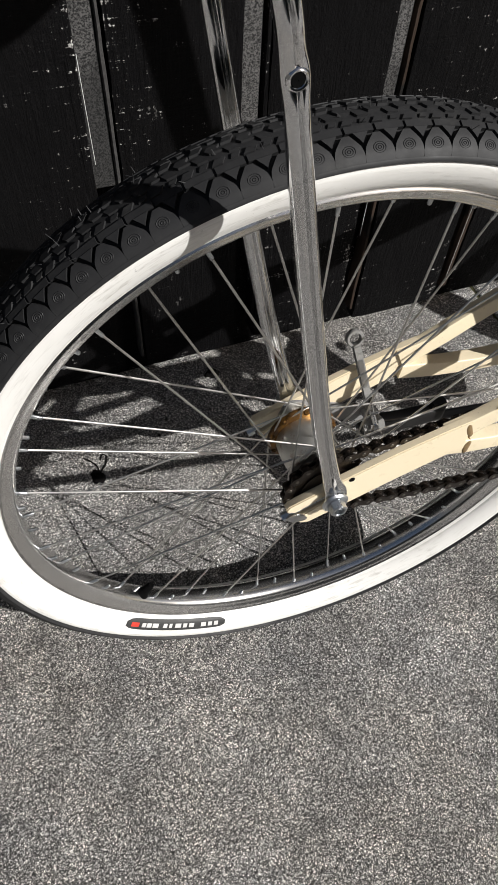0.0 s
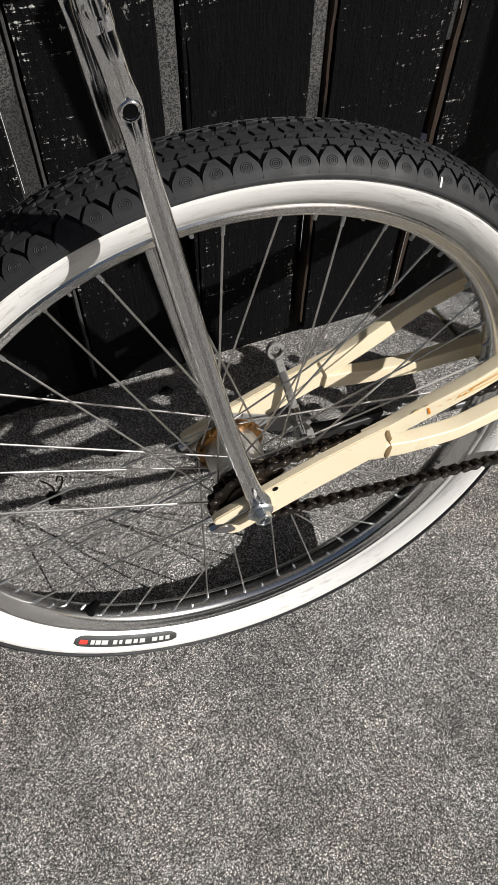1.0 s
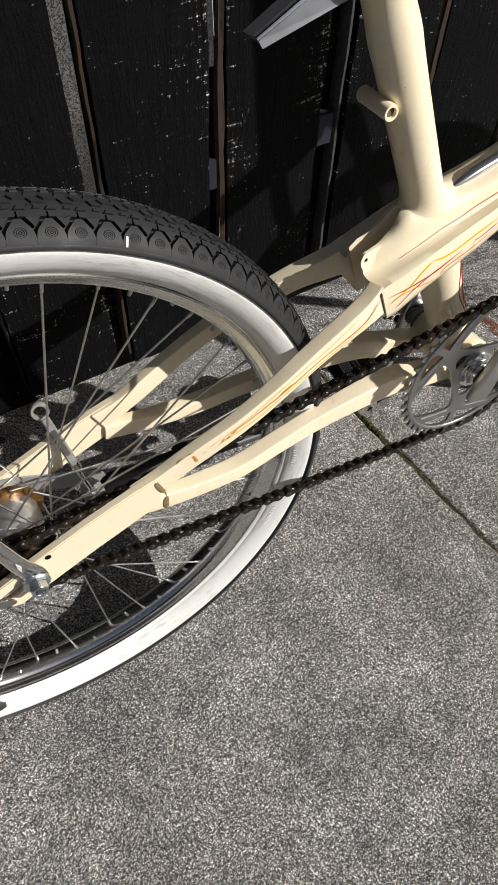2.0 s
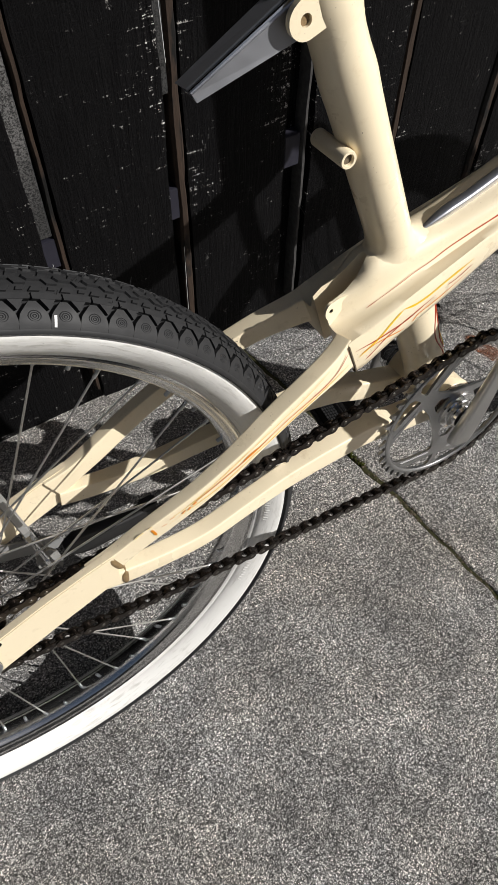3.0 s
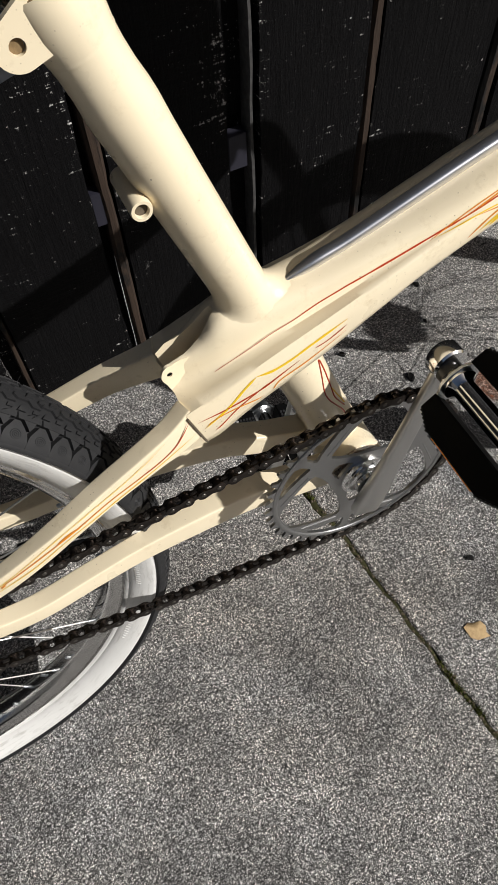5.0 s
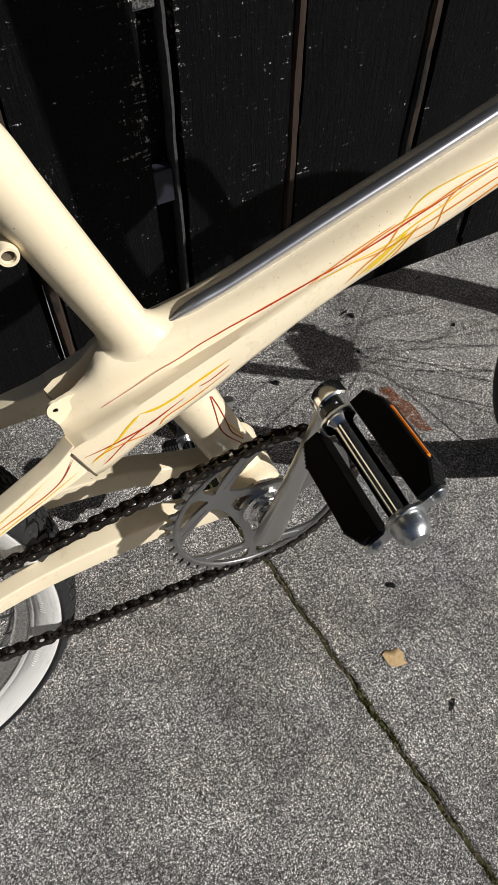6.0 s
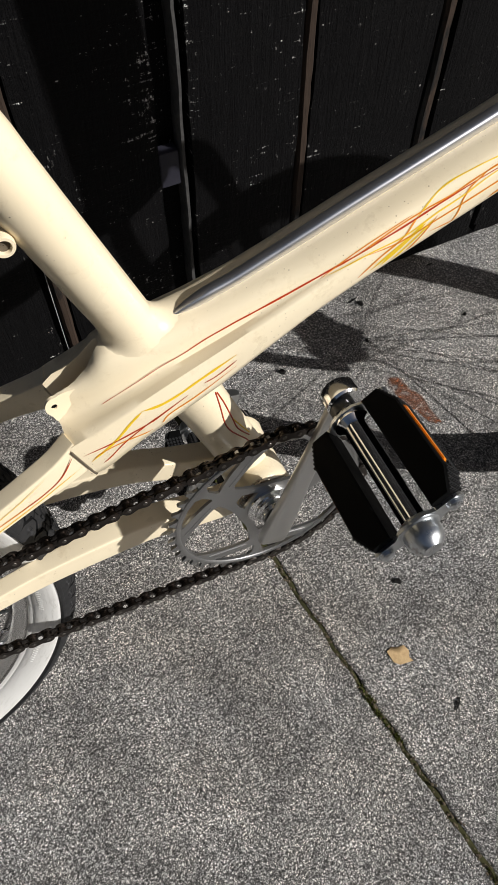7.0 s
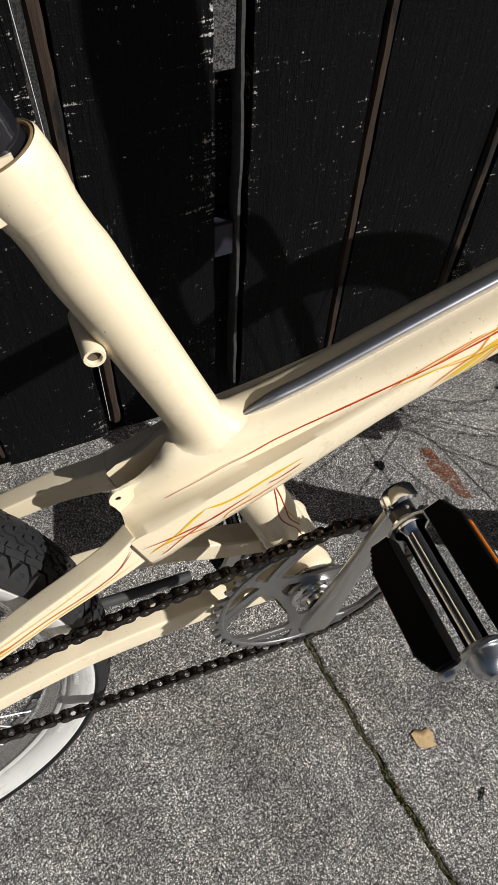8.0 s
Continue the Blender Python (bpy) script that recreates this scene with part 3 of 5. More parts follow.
            p, e = tyre_point(s, q, 0.001), tyre_point(s + rnd.uniform(-0.002, 0.002), q + rnd.uniform(-0.08, 0.08), rnd.uniform(0.004, 0.008))
            tube(bm, [p, e], [0.0003, 0.00015], 3)
        tagged(part("moulding_hairs", bm, RUBBER, whl, at=BIKE @ off), kind="stuff")
    if tread:
        bm = B()
        a = radians(226.7)
        tube(bm, [(r * math.cos(a), r * math.sin(a), 0.0) for r in (0.2570, 0.2535, 0.2500, 0.2420, 0.2400)], [0.0080, 0.0062, 0.0046, 0.0042, 0.0030], 14)
        part("valve_stem", bm, BLACKRUBBER, whl, "black rubber valve stem", at=BIKE @ off)
    # hub and spokes
    bm = B()
    lathe(bm, [(0.010, -0.044), (0.015, -0.043), (0.019, -0.036), (0.0215, -0.024), (0.0262, -0.0165), (0.0268, -0.004), (0.0262, 0.008), (0.0240, 0.018), (0.0225, 0.0215), (0.0285, 0.0235), (0.0285, 0.0265), (0.018, 0.029), (0.012, 0.034)], segs=48)
    hub = part("hub", bm, DRUMSTEEL, whl, "bright hub drum freckled with rust", at=BIKE @ off)
    bm = B()
    lathe(bm, [(0.0240, -0.0225), (0.0325, -0.0215), (0.0333, -0.0195), (0.0325, -0.0172), (0.0275, -0.0150), (0.0240, -0.0150)], segs=48)
    for i in range(18):
        a = 2 * math.pi * (i + 0.3) / 18
        bmesh.ops.create_icosphere(bm, subdivisions=1, radius=0.0030, matrix=Matrix.Translation((0.0305 * math.cos(a), 0.0305 * math.sin(a), -0.0162 - 0.0035 * (i % 2))))
    part("hub_flange", bm, GOLDRUST, hub, "greasy rust-gold hub flange with spoke heads", at=BIKE @ off)
    bm = B()
    tube(bm, [(0, 0, -0.066), (0, 0, 0.064)], 0.0048, 12, Vector((1, 0, 0)))
    part("axle", bm, ZINC, whl, at=BIKE @ off)
    for side in (1, -1):
        fr, fw = (0.0272, 0.0250) if side > 0 else (0.0305, -0.0195)
        for i in range(spokes // 2):
            lead = -1 if i % 2 else 1
            ra = radians((90 if side > 0 else 80) - 20 * i)
            ha = ra + lead * radians(76)
            p0 = Vector((fr * math.cos(ha), fr * math.sin(ha), fw + 0.002 * lead))
            p1 = Vector((0.2565 * math.cos(ra), 0.2565 * math.sin(ra), side * 0.0035))
            d = (p1 - p0).normalized()
            bm = B()
            bow = Vector((rnd2.uniform(-1, 1), rnd2.uniform(-1, 1), 0)) * 0.0012
            tube(bm, [p0 - Vector((0, 0, 0.003 * lead)), p0 + d * 0.002, p0.lerp(p1, 0.3) + bow, p0.lerp(p1, 0.65) + bow * 0.6, p1], 0.00092, 6)
            part("spoke", bm, SPOKESTEEL, whl, at=BIKE @ off)
            # the nipple of the spoke, and the spare one half way to the next
            for turn, w in ((0.0, side * 0.0035), (radians(-5), -side * 0.0035)):
                a = ra + turn
                e = Vector((0.2565 * math.cos(a), 0.2565 * math.sin(a), w))
                dd = e.normalized() if turn else d
                bm = B()
                tube(bm, [e - dd * (0.0060 if turn else 0.0095), e - dd * (0.0055 if turn else 0.0088), e - dd * 0.002, e], [0.0011, 0.0016, 0.0016, 0.0020], 8)
                part("nipple", bm, ZINC, whl, at=BIKE @ off)
    return whl


def rim_label(whl):
    """The printed label on the white sidewall, as plain shapes."""
    a0, a1 = math.atan2(-0.191, -0.195), math.atan2(-0.255, -0.090)
    r0 = 0.2786

    def strip(b0, b1, s0, s1, lift, material, name):
        bm = B()
        rows = []
        for i in range(25):
            a = b0 + (b1 - b0) * i / 24
            fade = (1 - abs(2 * i / 24 - 1) ** 14) ** 0.5 if name == "label_band" else 1.0
            row = []
            for k in range(9):
                rr = r0 + ((s0 + s1) / 2 + (s1 - s0) * (k / 8 - 0.5) * max(fade, 0.45))
                w = float(np.interp(rr, (0.2728, 0.2755, 0.2790, 0.2830, 0.2870, 0.2905, 0.2946), (0.0186, 0.0222, 0.0248, 0.0270, 0.0286, 0.0296, 0.0300)))
                row.append(bm.verts.new((rr * math.cos(a), rr * math.sin(a), w + lift)))
            rows.append(row)
        ring_faces(bm, rows, closed_u=False, caps=False)
        part(name, bm, material, whl)
    d = a1 - a0
    strip(a0, a1, -0.0052, 0.0052, 0.0006, INK, "label_band")
    for f0, f1, m in ((0.05, 0.13, INKRED), (0.16, 0.20, LABELWHITE), (0.21, 0.26, LABELWHITE), (0.27, 0.33, LABELWHITE), (0.38, 0.42, LABELWHITE), (0.44, 0.47, LABELWHITE), (0.50, 0.56, LABELWHITE), (0.58, 0.62, LABELWHITE), (0.64, 0.69, LABELWHITE), (0.76, 0.81, LABELWHITE), (0.83, 0.87, LABELWHITE), (0.89, 0.93, LABELWHITE)):
        strip(a0 + d * f0, a0 + d * f1, -0.0021, 0.0021, 0.0010, m, "label_bar")


def sidewall_marks(whl):
    """Moulded writing that cannot be read, as plain bars on the white band, and a smear of white paint on the tyre."""
    for mid, turn in ((-0.150, 1), (-0.490, -1)):
        for i in range(9):
            a = mid + turn * (i - 4) * 0.0135
            bm = B()
            rows = []
            cut, jut = 0.0011 * noise.noise((i * 3.7, mid * 40, 1)), 0.0016 * noise.noise((i * 2.9, mid * 40, 5))
            for rr in (0.2771 + cut, 0.2789, 0.2808 + jut):
                w = float(np.interp(rr, (0.2755, 0.2790, 0.2830), (0.0222, 0.0248, 0.0270)))
                rows.append([bm.verts.new((rr * math.cos(a + d), rr * math.sin(a + d), w + lift)) for d, lift in ((-0.0026, 0.0001), (-0.0011, 0.0005), (0.0011, 0.0005), (0.0026, 0.0001))])
            ring_faces(bm, rows, closed_u=False, caps=False)
            part("moulded_bar", bm, WHITEWALL, whl)
    bm = B()
    ring_faces(bm, [[bm.verts.new(tyre_point((1.078 + d) / (2 * math.pi), q, 0.0028)) for d in (-0.0025, 0.0, 0.003)] for q in (0.96, 1.06, 1.16, 1.24)], closed_u=False, caps=False)
    part("paint_smear", bm, LABELWHITE, whl, "smear of white paint on the tread shoulder")


rear = wheel("rear_wheel", (0, 0, 0), "chrome rim of the rear wheel")
rim_label(rear)
sidewall_marks(rear)

# ---- frame ----
BB = Vector((0.4815, -0.001, 0.0))


# stations of the beam: ahead, inner edge, top, crease, bottom, greatest half width
BEAM = ((0.344, 0.0088, 0.1660, 0.1516, 0.1146, 0.0400), (0.352, 0.0086, 0.1725, 0.1542, 0.1157, 0.0401), (0.361, 0.0080, 0.1744, 0.1568, 0.1183, 0.0402),
        (0.3735, 0.0065, 0.1832, 0.1614, 0.1234, 0.0400), (0.382, 0.0040, 0.1940, 0.1645, 0.1270, 0.0399), (0.39, 0.0000, 0.1985, 0.1676, 0.1306, 0.0399),
        (0.42, 0.0000, 0.2000, 0.1778, 0.1423, 0.0388), (0.45, 0.0000, 0.2040, 0.1865, 0.1535, 0.0370), (0.48, 0.0000, 0.2120, 0.1964, 0.1684, 0.0357),
        (0.52, 0.0000, 0.2245, 0.2106, 0.1876, 0.0342), (0.56, 0.0000, 0.2380, 0.2240, 0.2030, 0.0331), (0.6, 0.0000, 0.2515, 0.2374, 0.2159, 0.0320),
        (0.66, 0.0000, 0.2715, 0.2582, 0.2372, 0.0312), (0.76, 0.0000, 0.3080, 0.2938, 0.2738, 0.0295), (0.905, 0.0000, 0.3860, 0.3712, 0.3512, 0.0260))


def beam_profile(u):
    """Points (right, up) down the right flank of the beam: a rounded hump, a hollow ledge, and the lower face."""
    rows = list(zip(*BEAM))
    inner, top, crease, bot, wide = (float(np.interp(u, rows[0], r)) for r in rows[1:])
    g = max(0.0, min(1.0, (0.56 - u) / 0.10))          # the ledge fades out ahead
    base = float(np.interp(u, (0.344, 0.352, 0.362, 0.380, 0.400, 0.450, 0.510, 0.560, 0.905), (0.0104, 0.0110, 0.0140, 0.0184, 0.0206, 0.0212, 0.0248, wide - 0.003, wide - 0.003)))
    fh = 0.0035 + 0.0030 * g
    rise = top - crease - fh
    h = crease - bot
    hump = []
    for t in (90, 76, 60, 44, 28, 12, 0):
        c, q = max(0.0, math.cos(radians(t))), math.sin(radians(t))
        hump.append((inner + (base - inner) * c ** 0.72, crease + fh + rise * q ** 0.95))
    run = wide - 0.0015 - base
    ledge = [(base + 0.06 * run, crease + (0.50 - 0.25 * g) * fh), (base + 0.22 * run, crease + (0.24 - 0.52 * g) * fh), (base + 0.58 * run, crease + (0.09 - 0.24 * g) * fh), (wide - 0.0015, crease - 0.0002)]
    return hump + ledge + [(wide, crease - 0.0024), (wide - 0.0002, crease - 0.50 * h), (wide - 0.0006, crease - 0.80 * h),
                           (wide - 0.0020, crease - 0.95 * h), (wide - 0.0055, bot + 0.0003), (inner + 0.3 * (wide - inner), bot - 0.0006), (inner, bot - 0.0008)]


def beam_top(u, w):
    """How high the beam's upper surface stands at that place."""
    p = beam_profile(u)[:11]
    return float(np.interp(abs(w), [a for a, b in p], [b for a, b in p]))


def rear_cut(u, v):
    """The slanted rear end of the lower face."""
    return u + max(0.0, 1 - (u - 0.344) / 0.05) * max(0.0, 0.156 - v) * 0.32


def beam_flank(u, v):
    """How far right the flank stands at that height."""
    p = beam_profile(u)
    return float(np.interp(-v, [-b for a, b in p], [a for a, b in p]))


STAY = ((0.106, 0.0375, 0.0490, 0.026, 0.0100), (0.128, 0.0470, 0.0488, 0.020, 0.0105), (0.150, 0.0575, 0.0495, 0.0195, 0.0110), (0.172, 0.0680, 0.0512, 0.0190, 0.0115), (0.200, 0.0812, 0.0528, 0.0180, 0.0120), (0.225, 0.0930, 0.0520, 0.0175, 0.0130),
        (0.250, 0.1050, 0.0497, 0.0160, 0.0145), (0.280, 0.1168, 0.0448, 0.0175, 0.0150), (0.310, 0.1270, 0.0405, 0.0200, 0.0150), (0.335, 0.1335, 0.0354, 0.0245, 0.0150), (0.3515, 0.1390, 0.0306, 0.0295, 0.0150))



def frame_parts():
    for side in (1, -1):
        def S(pts):
            return [(p[0], p[1], side * p[2], *p[3:]) for p in pts]
        # dropout plate with its open slot
        bm = B()
        plate(bm, [(-0.040, -0.0072), (-0.0372, -0.0025), (0.004, 0.0150), (0.060, 0.0370), (0.100, 0.0498), (0.114, 0.0535), (0.1235, 0.0560), (0.1240, 0.0180), (0.112, 0.0165), (0.060, -0.003), (0.007, -0.025), (-0.018, -0.035), (-0.026, -0.033), (-0.032, -0.0255), (-0.004, -0.0080), (0.006, -0.006), (0.007, 0.0), (0.001, 0.003), (-0.008, -0.0015), (-0.031, -0.0140), (-0.0388, -0.0116)],
              side * 0.0465, side * 0.0545)
        bmesh.ops.bevel(bm, geom=[e for e in bm.edges if len(e.link_faces) == 2 and e.calc_face_angle(0) > 1.0], offset=0.0010, segments=2, affect="EDGES")
        part("dropout", bm, CREAM, bike)
        # black disc on the undrilled plate, painting the dark of a hole
        bm = B()
        disc_w(bm, (0.0180, 0.0162), 0.0028, side * 0.0500, side * 0.0548, 18)
        part("hole_shade_disc", bm, BLACKRUBBER, bike, "black disc for the shade inside a drilled hole")
        # chain adjuster: threaded rod in the slot, with a grey end plate and screw
        bm = B()
        tube(bm, [(0.002, -0.002, side * 0.0505), (-0.038, -0.0205, side * 0.0505)], 0.0022, 10)
        adj = part("chain_adjuster", bm, ZINC, bike, "zinc chain adjuster screw")
        bm = B()
        plate(bm, [(-0.0305 + 0.0105 * math.cos(t) * 0.93 - 0.0055 * math.sin(t) * 0.2, -0.0210 - 0.0105 * math.cos(t) * 0.25 + 0.0055 * math.sin(t)) for t in (2 * math.pi * k / 18 for k in range(18))], side * 0.0545, side * 0.0562)
        part("end_plate", bm, RINGSTEEL, adj, "grey oval end plate")
        bm = B()
        tube(bm, [(-0.0360, -0.0195, side * 0.0505), (-0.0420, -0.0223, side * 0.0505)], 0.0044, 6)
        part("screw_head", bm, ZINC, adj, "bright hexagon screw head")
        # upper stay
        bm = B()
        boxtube(bm, S(STAY), segs=40, power=13.0)
        stay = part("upper_stay", bm, CREAM, bike)
        # chain stay
        bm = B()
        boxtube(bm, S([(0.108, 0.022, 0.0480, 0.016, 0.011), (0.130, 0.0188, 0.0478, 0.0180, 0.013), (0.155, 0.0152, 0.0472, 0.0166, 0.0145), (0.200, 0.0120, 0.0455, 0.0162, 0.0155), (0.245, 0.0170, 0.0415, 0.0168, 0.0155), (0.290, 0.0202, 0.0370, 0.0192, 0.0155), (0.345, 0.0212, 0.0325, 0.0215, 0.0190), (0.385, 0.0172, 0.0290, 0.0220, 0.0205), (0.420, 0.0055, 0.0262, 0.0220, 0.0210), (0.474, -0.0070, 0.0220, 0.0220, 0.021)]), segs=40, power=12.0)
        chain_stay = part("chain_stay", bm, CREAM, bike)
        # brown brazed seams where the stays leave the plate
        for owner, u, v, w, h, t, slope in () if side < 0 else ((stay, 0.1230, 0.0432, 0.0488, 0.0230, 0.0122, 0.34), (chain_stay, 0.1265, 0.0190, 0.0479, 0.0190, 0.0146, -0.13)):
            bm = B()
            boxtube(bm, S([(u - 0.0028, v - 0.0028 * slope, w, 0.55 * h, t - 0.0010), (u - 0.0012, v - 0.0012 * slope, w, 0.86 * h, t), (u + 0.0006, v + 0.0006 * slope, w, h + 0.0006, t + 0.0002), (u + 0.0026, v + 0.0026 * slope, w, 0.90 * h, t - 0.0010)]), power=5.0, steps=2)
            part("brazed_seam", bm, BRAZE, owner, "brown brazed seam")
        # ear with its hole, bent a little outwards, at the open rear end of the beam
        if side > 0:
            bm = B()

            def bent(bm):
                for q in bm.verts:
                    back = 0.3560 - q.co.x
                    if back > 0:
                        q.co.x, q.co.z = 0.3560 - back * math.cos(radians(10)), q.co.z + back * math.sin(radians(10))
                return bm
            arc = [(0.3460 + 0.0060 * math.cos(radians(t)), 0.1660 + 0.0076 * math.sin(radians(t))) for t in range(70, 226, 12)]
            plate(bm, [(0.3625, 0.1735), (0.3560, 0.1738), (0.3510, 0.1740)] + arc + [(0.3430, 0.1580), (0.3440, 0.1545), (0.3452, 0.1515), (0.3560, 0.1500), (0.3625, 0.1600)], 0.0094, 0.0119, [(0.3460, 0.1660, 0.0021)])
            part("frame_ear", bent(bm), CREAM, bike)
            # black disc behind the ear's hole, so that it looks shaded inside
            bm = B()
            disc_w(bm, (0.3460, 0.1660), 0.0023, 0.0090, 0.0108, 16)
            part("hole_shade_disc", bent(bm), BLACKRUBBER, bike, "black disc for the shade inside a drilled hole")
    # main beam: two pressed flanks that meet ahead of the seat tube
    bm = B()
    for side in (1, -1):
        rings = []
        for i in range(73):
            u = 0.344 + (0.905 - 0.344) * (i / 72) ** 1.35
            slim = 1.0 if side > 0 else 1.0 - 0.30 * max(0.0, min(1.0, (u - 0.42) / 0.13))
            ring = [bm.verts.new((rear_cut(u, v), v, side * slim * w)) for w, v in beam_profile(u)]
            rings.append(ring)
        ring_faces(bm, rings, closed_u=False, caps=False)
        for r, flip in ((rings[0], False), (rings[-1], True)):
            bm.faces.new(r)
        inner = [r for r in rings if abs(r[0].co.z) > 1e-5]
        for a, b in zip(inner, inner[1:]):
            bm.faces.new((a[0], b[0], b[-1], a[-1]))
    bmesh.ops.remove_doubles(bm, verts=bm.verts, dist=0.00008)
    part("main_beam", bm, CREAM, bike, "cream pressed-steel main beam with a flank groove", 60)
    # dark seam line where the stay slips into the beam
    bm = B()
    line = [(rear_cut(0.344, v) - 0.0005, v, w - 0.0002) for w, v in beam_profile(0.344)[11:16]]
    tube(bm, spline(line, 3), 0.0010, 6)
    part("sleeve_seam", bm, SOIL, bike, "dark seam at the sleeve's edge")
    # chrome rod on top of the beam
    bm = B()
    rod = spline([(0.4290, 0.1985, 0.0050), (0.4370, 0.2012, 0.0048), (0.4460, 0.2042, 0.0046), (0.4600, 0.2086, 0.0044), (0.480, 0.2137, 0.0042), (0.520, 0.2273, 0.004), (0.560, 0.2413, 0.004), (0.620, 0.2613, 0.004), (0.680, 0.2819, 0.004), (0.760, 0.3115, 0.004), (0.880, 0.3745, 0.003)], 4)
    rings = []
    for i, p in enumerate(rod):
        d = (rod[min(i + 1, len(rod) - 1)] - rod[max(i - 1, 0)]).normalized()
        top = Vector((-d.y, d.x, 0))
        f = min(1.0, 0.06 + 0.94 * min(1.0, i / 11) ** 0.75)
        ring = []
        for j in range(16):
            a = 2 * math.pi * j / 16
            c, q = math.cos(a), math.sin(a)
            ring.append(bm.verts.new(p + Vector((0, 0, math.copysign(abs(c) ** 0.5, c) * 0.0046 * f)) + top * (math.copysign(abs(q) ** 0.8, q) * 0.0040 * f)))
        rings.append(ring)
    ring_faces(bm, rings)
    part("beam_rod", bm, RODCHROME, bike, "chrome rod with a pointed tip", 50)

    # seat tube, flared where it meets the beam
    def seat(v):
        return 0.4045 + (0.209 - v) * 0.372
    axis = Vector((-0.372, 1, 0)).normalized()
    bm = B()
    n = [(0.176, 0.0174), (0.234, 0.0175), (0.290, 0.0177), (0.318, 0.0180), (0.333, 0.0185), (0.340, 0.0183), (0.350, 0.0174), (0.360, 0.0172), (0.368, 0.0176), (0.375, 0.0188), (0.382, 0.0194), (0.389, 0.0192), (0.3945, 0.0188), (0.3962, 0.0179)]
    tube(bm, [(seat(v), v, 0) for v, r in n], [r for v, r in n], 40)
    tops = [f for f in bm.faces if len(f.verts) > 4 and f.calc_center_median().y > 0.385]
    bmesh.ops.inset_region(bm, faces=tops, thickness=0.0022)
    bmesh.ops.translate(bm, verts=list({v for f in tops for v in f.verts}), vec=-axis * 0.03)
    seat_tube = part("seat_tube", bm, CREAM, bike, "", 60)
    # filleted foot that runs out over the hump
    bm = B()
    ahead = Vector((axis.y, -axis.x, 0))
    rows = []
    for k in range(48):
        a = 2 * math.pi * k / 48
        c, q = math.cos(a), math.sin(a)
        p = Vector((seat(0.25), 0.25, 0)) + 0.01755 * (c * ahead + q * Vector((0, 0, 1)))
        for step in range(200):
            if p.y <= beam_top(p.x, p.z):
                break
            p -= axis * 0.0005
        reach = float(np.interp(c, (-1, -0.5, 0, 0.5, 1), (0.005, 0.0050, 0.0038, 0.0062, 0.019)))
        f = p + reach * Vector((c, 0, q))
        f.y = beam_top(f.x, f.z) - 0.0004
        lift = float(np.interp(c, (-1, 0, 1), (0.016, 0.024, 0.013)))
        start, mid = p + axis * lift, p + axis * 0.0004
        rows.append([bm.verts.new((1 - t) ** 2 * start + 2 * t * (1 - t) * mid + t * t * f) for t in (j / 10 for j in range(11))])
    ring_faces(bm, rows, closed_u=False, closed_v=True, caps=False)
    part("tube_foot", bm, CREAM, bike, "", 80)
    bm = B()
    tube(bm, [(seat(0.376), 0.376, 0), (seat(0.4035), 0.4035, 0), (seat(0.405), 0.405, 0), (seat(0.56), 0.56, 0)], [0.0136, 0.0136, 0.0142, 0.0142], 28)
    part("seat_post", bm, GLOSSBLACK, bike, "glossy black seat post")
    bm = B()
    out, fore = Vector((0, 0, 1)), Vector((axis.y, -axis.x, 0))
    loop = [Vector((seat(0.3962), 0.3962, 0)) + 0.0161 * (math.cos(a) * fore + math.sin(a) * out) for a in (2 * math.pi * k / 40 for k in range(40))]
    rings = [[bm.verts.new(p + (0.0011 * math.cos(t)) * (p - Vector((seat(0.3962), 0.3962, 0))).normalized() + axis * (0.0011 * math.sin(t) - 0.0008)) for t in (2 * math.pi * j / 8 for j in range(8))] for p in loop]
    ring_faces(bm, rings, closed_v=True, caps=False)
    part("collar_lip", bm, BRAZE, seat_tube, "rusty inner lip of the collar")
    bm = B()
    tube(bm, [(seat(0.15) + 0.003, 0.15, 0), (seat(0.125) + 0.003, 0.125, 0), (seat(0.10) + 0.003, 0.10, 0), (seat(0.04) + 0.002, 0.04, 0), (seat(0.0), 0.0, 0)], [0.0235, 0.0212, 0.0200, 0.0205, 0.0220], 28)
    part("lower_seat_tube", bm, CREAM, bike)
    bm = B()
    lathe(bm, [(0.018, -0.034), (0.0255, -0.034), (0.0265, -0.031), (0.0255, -0.026), (0.0255, 0.026), (0.0265, 0.031), (0.0255, 0.034), (0.018, 0.034)], BB, 40)
    part("bracket_shell", bm, CREAM, bike)
    bm = B()
    lathe(bm, [(0.010, -0.040), (0.0225, -0.0395), (0.0245, -0.0365), (0.0245, -0.0345), (0.010, -0.0335)], BB, 36)
    part("left_bearing_cup", bm, CHROME, bike)
    # cross tube behind the seat tube, with a bead of brazing
    bm = B()
    lathe(bm, [(0.0057, -0.022), (0.0062, -0.0210), (0.0062, 0.0130), (0.0058, 0.0143), (0.0041, 0.0143), (0.0037, 0.0130), (0.0037, -0.022)], (0.3525, 0.2885, 0), 28)
    cross = part("cross_tube", bm, CREAM, bike, "short open cream tube welded behind the seat tube")
    bm = B()
    tube(bm, spline([(0.3585, 0.2950, -0.012), (0.3590, 0.2955, 0.0), (0.3580, 0.2950, 0.009)], 4), 0.0017, 8)
    part("weld_bead", bm, BRAZE, cross, "rust-stained weld bead")
    # brown disc just inside the mouth: rust colour plus the bore's painted shade
    bm = B()
    disc_w(bm, (0.3525, 0.2885), 0.0038, -0.020, 0.0118, 16)
    part("bore", bm, SOIL, cross, "brown disc for the rust and shade inside the tube")
    # clamp ears on top of the seat tube
    for side in (1, -1):
        bm = B()
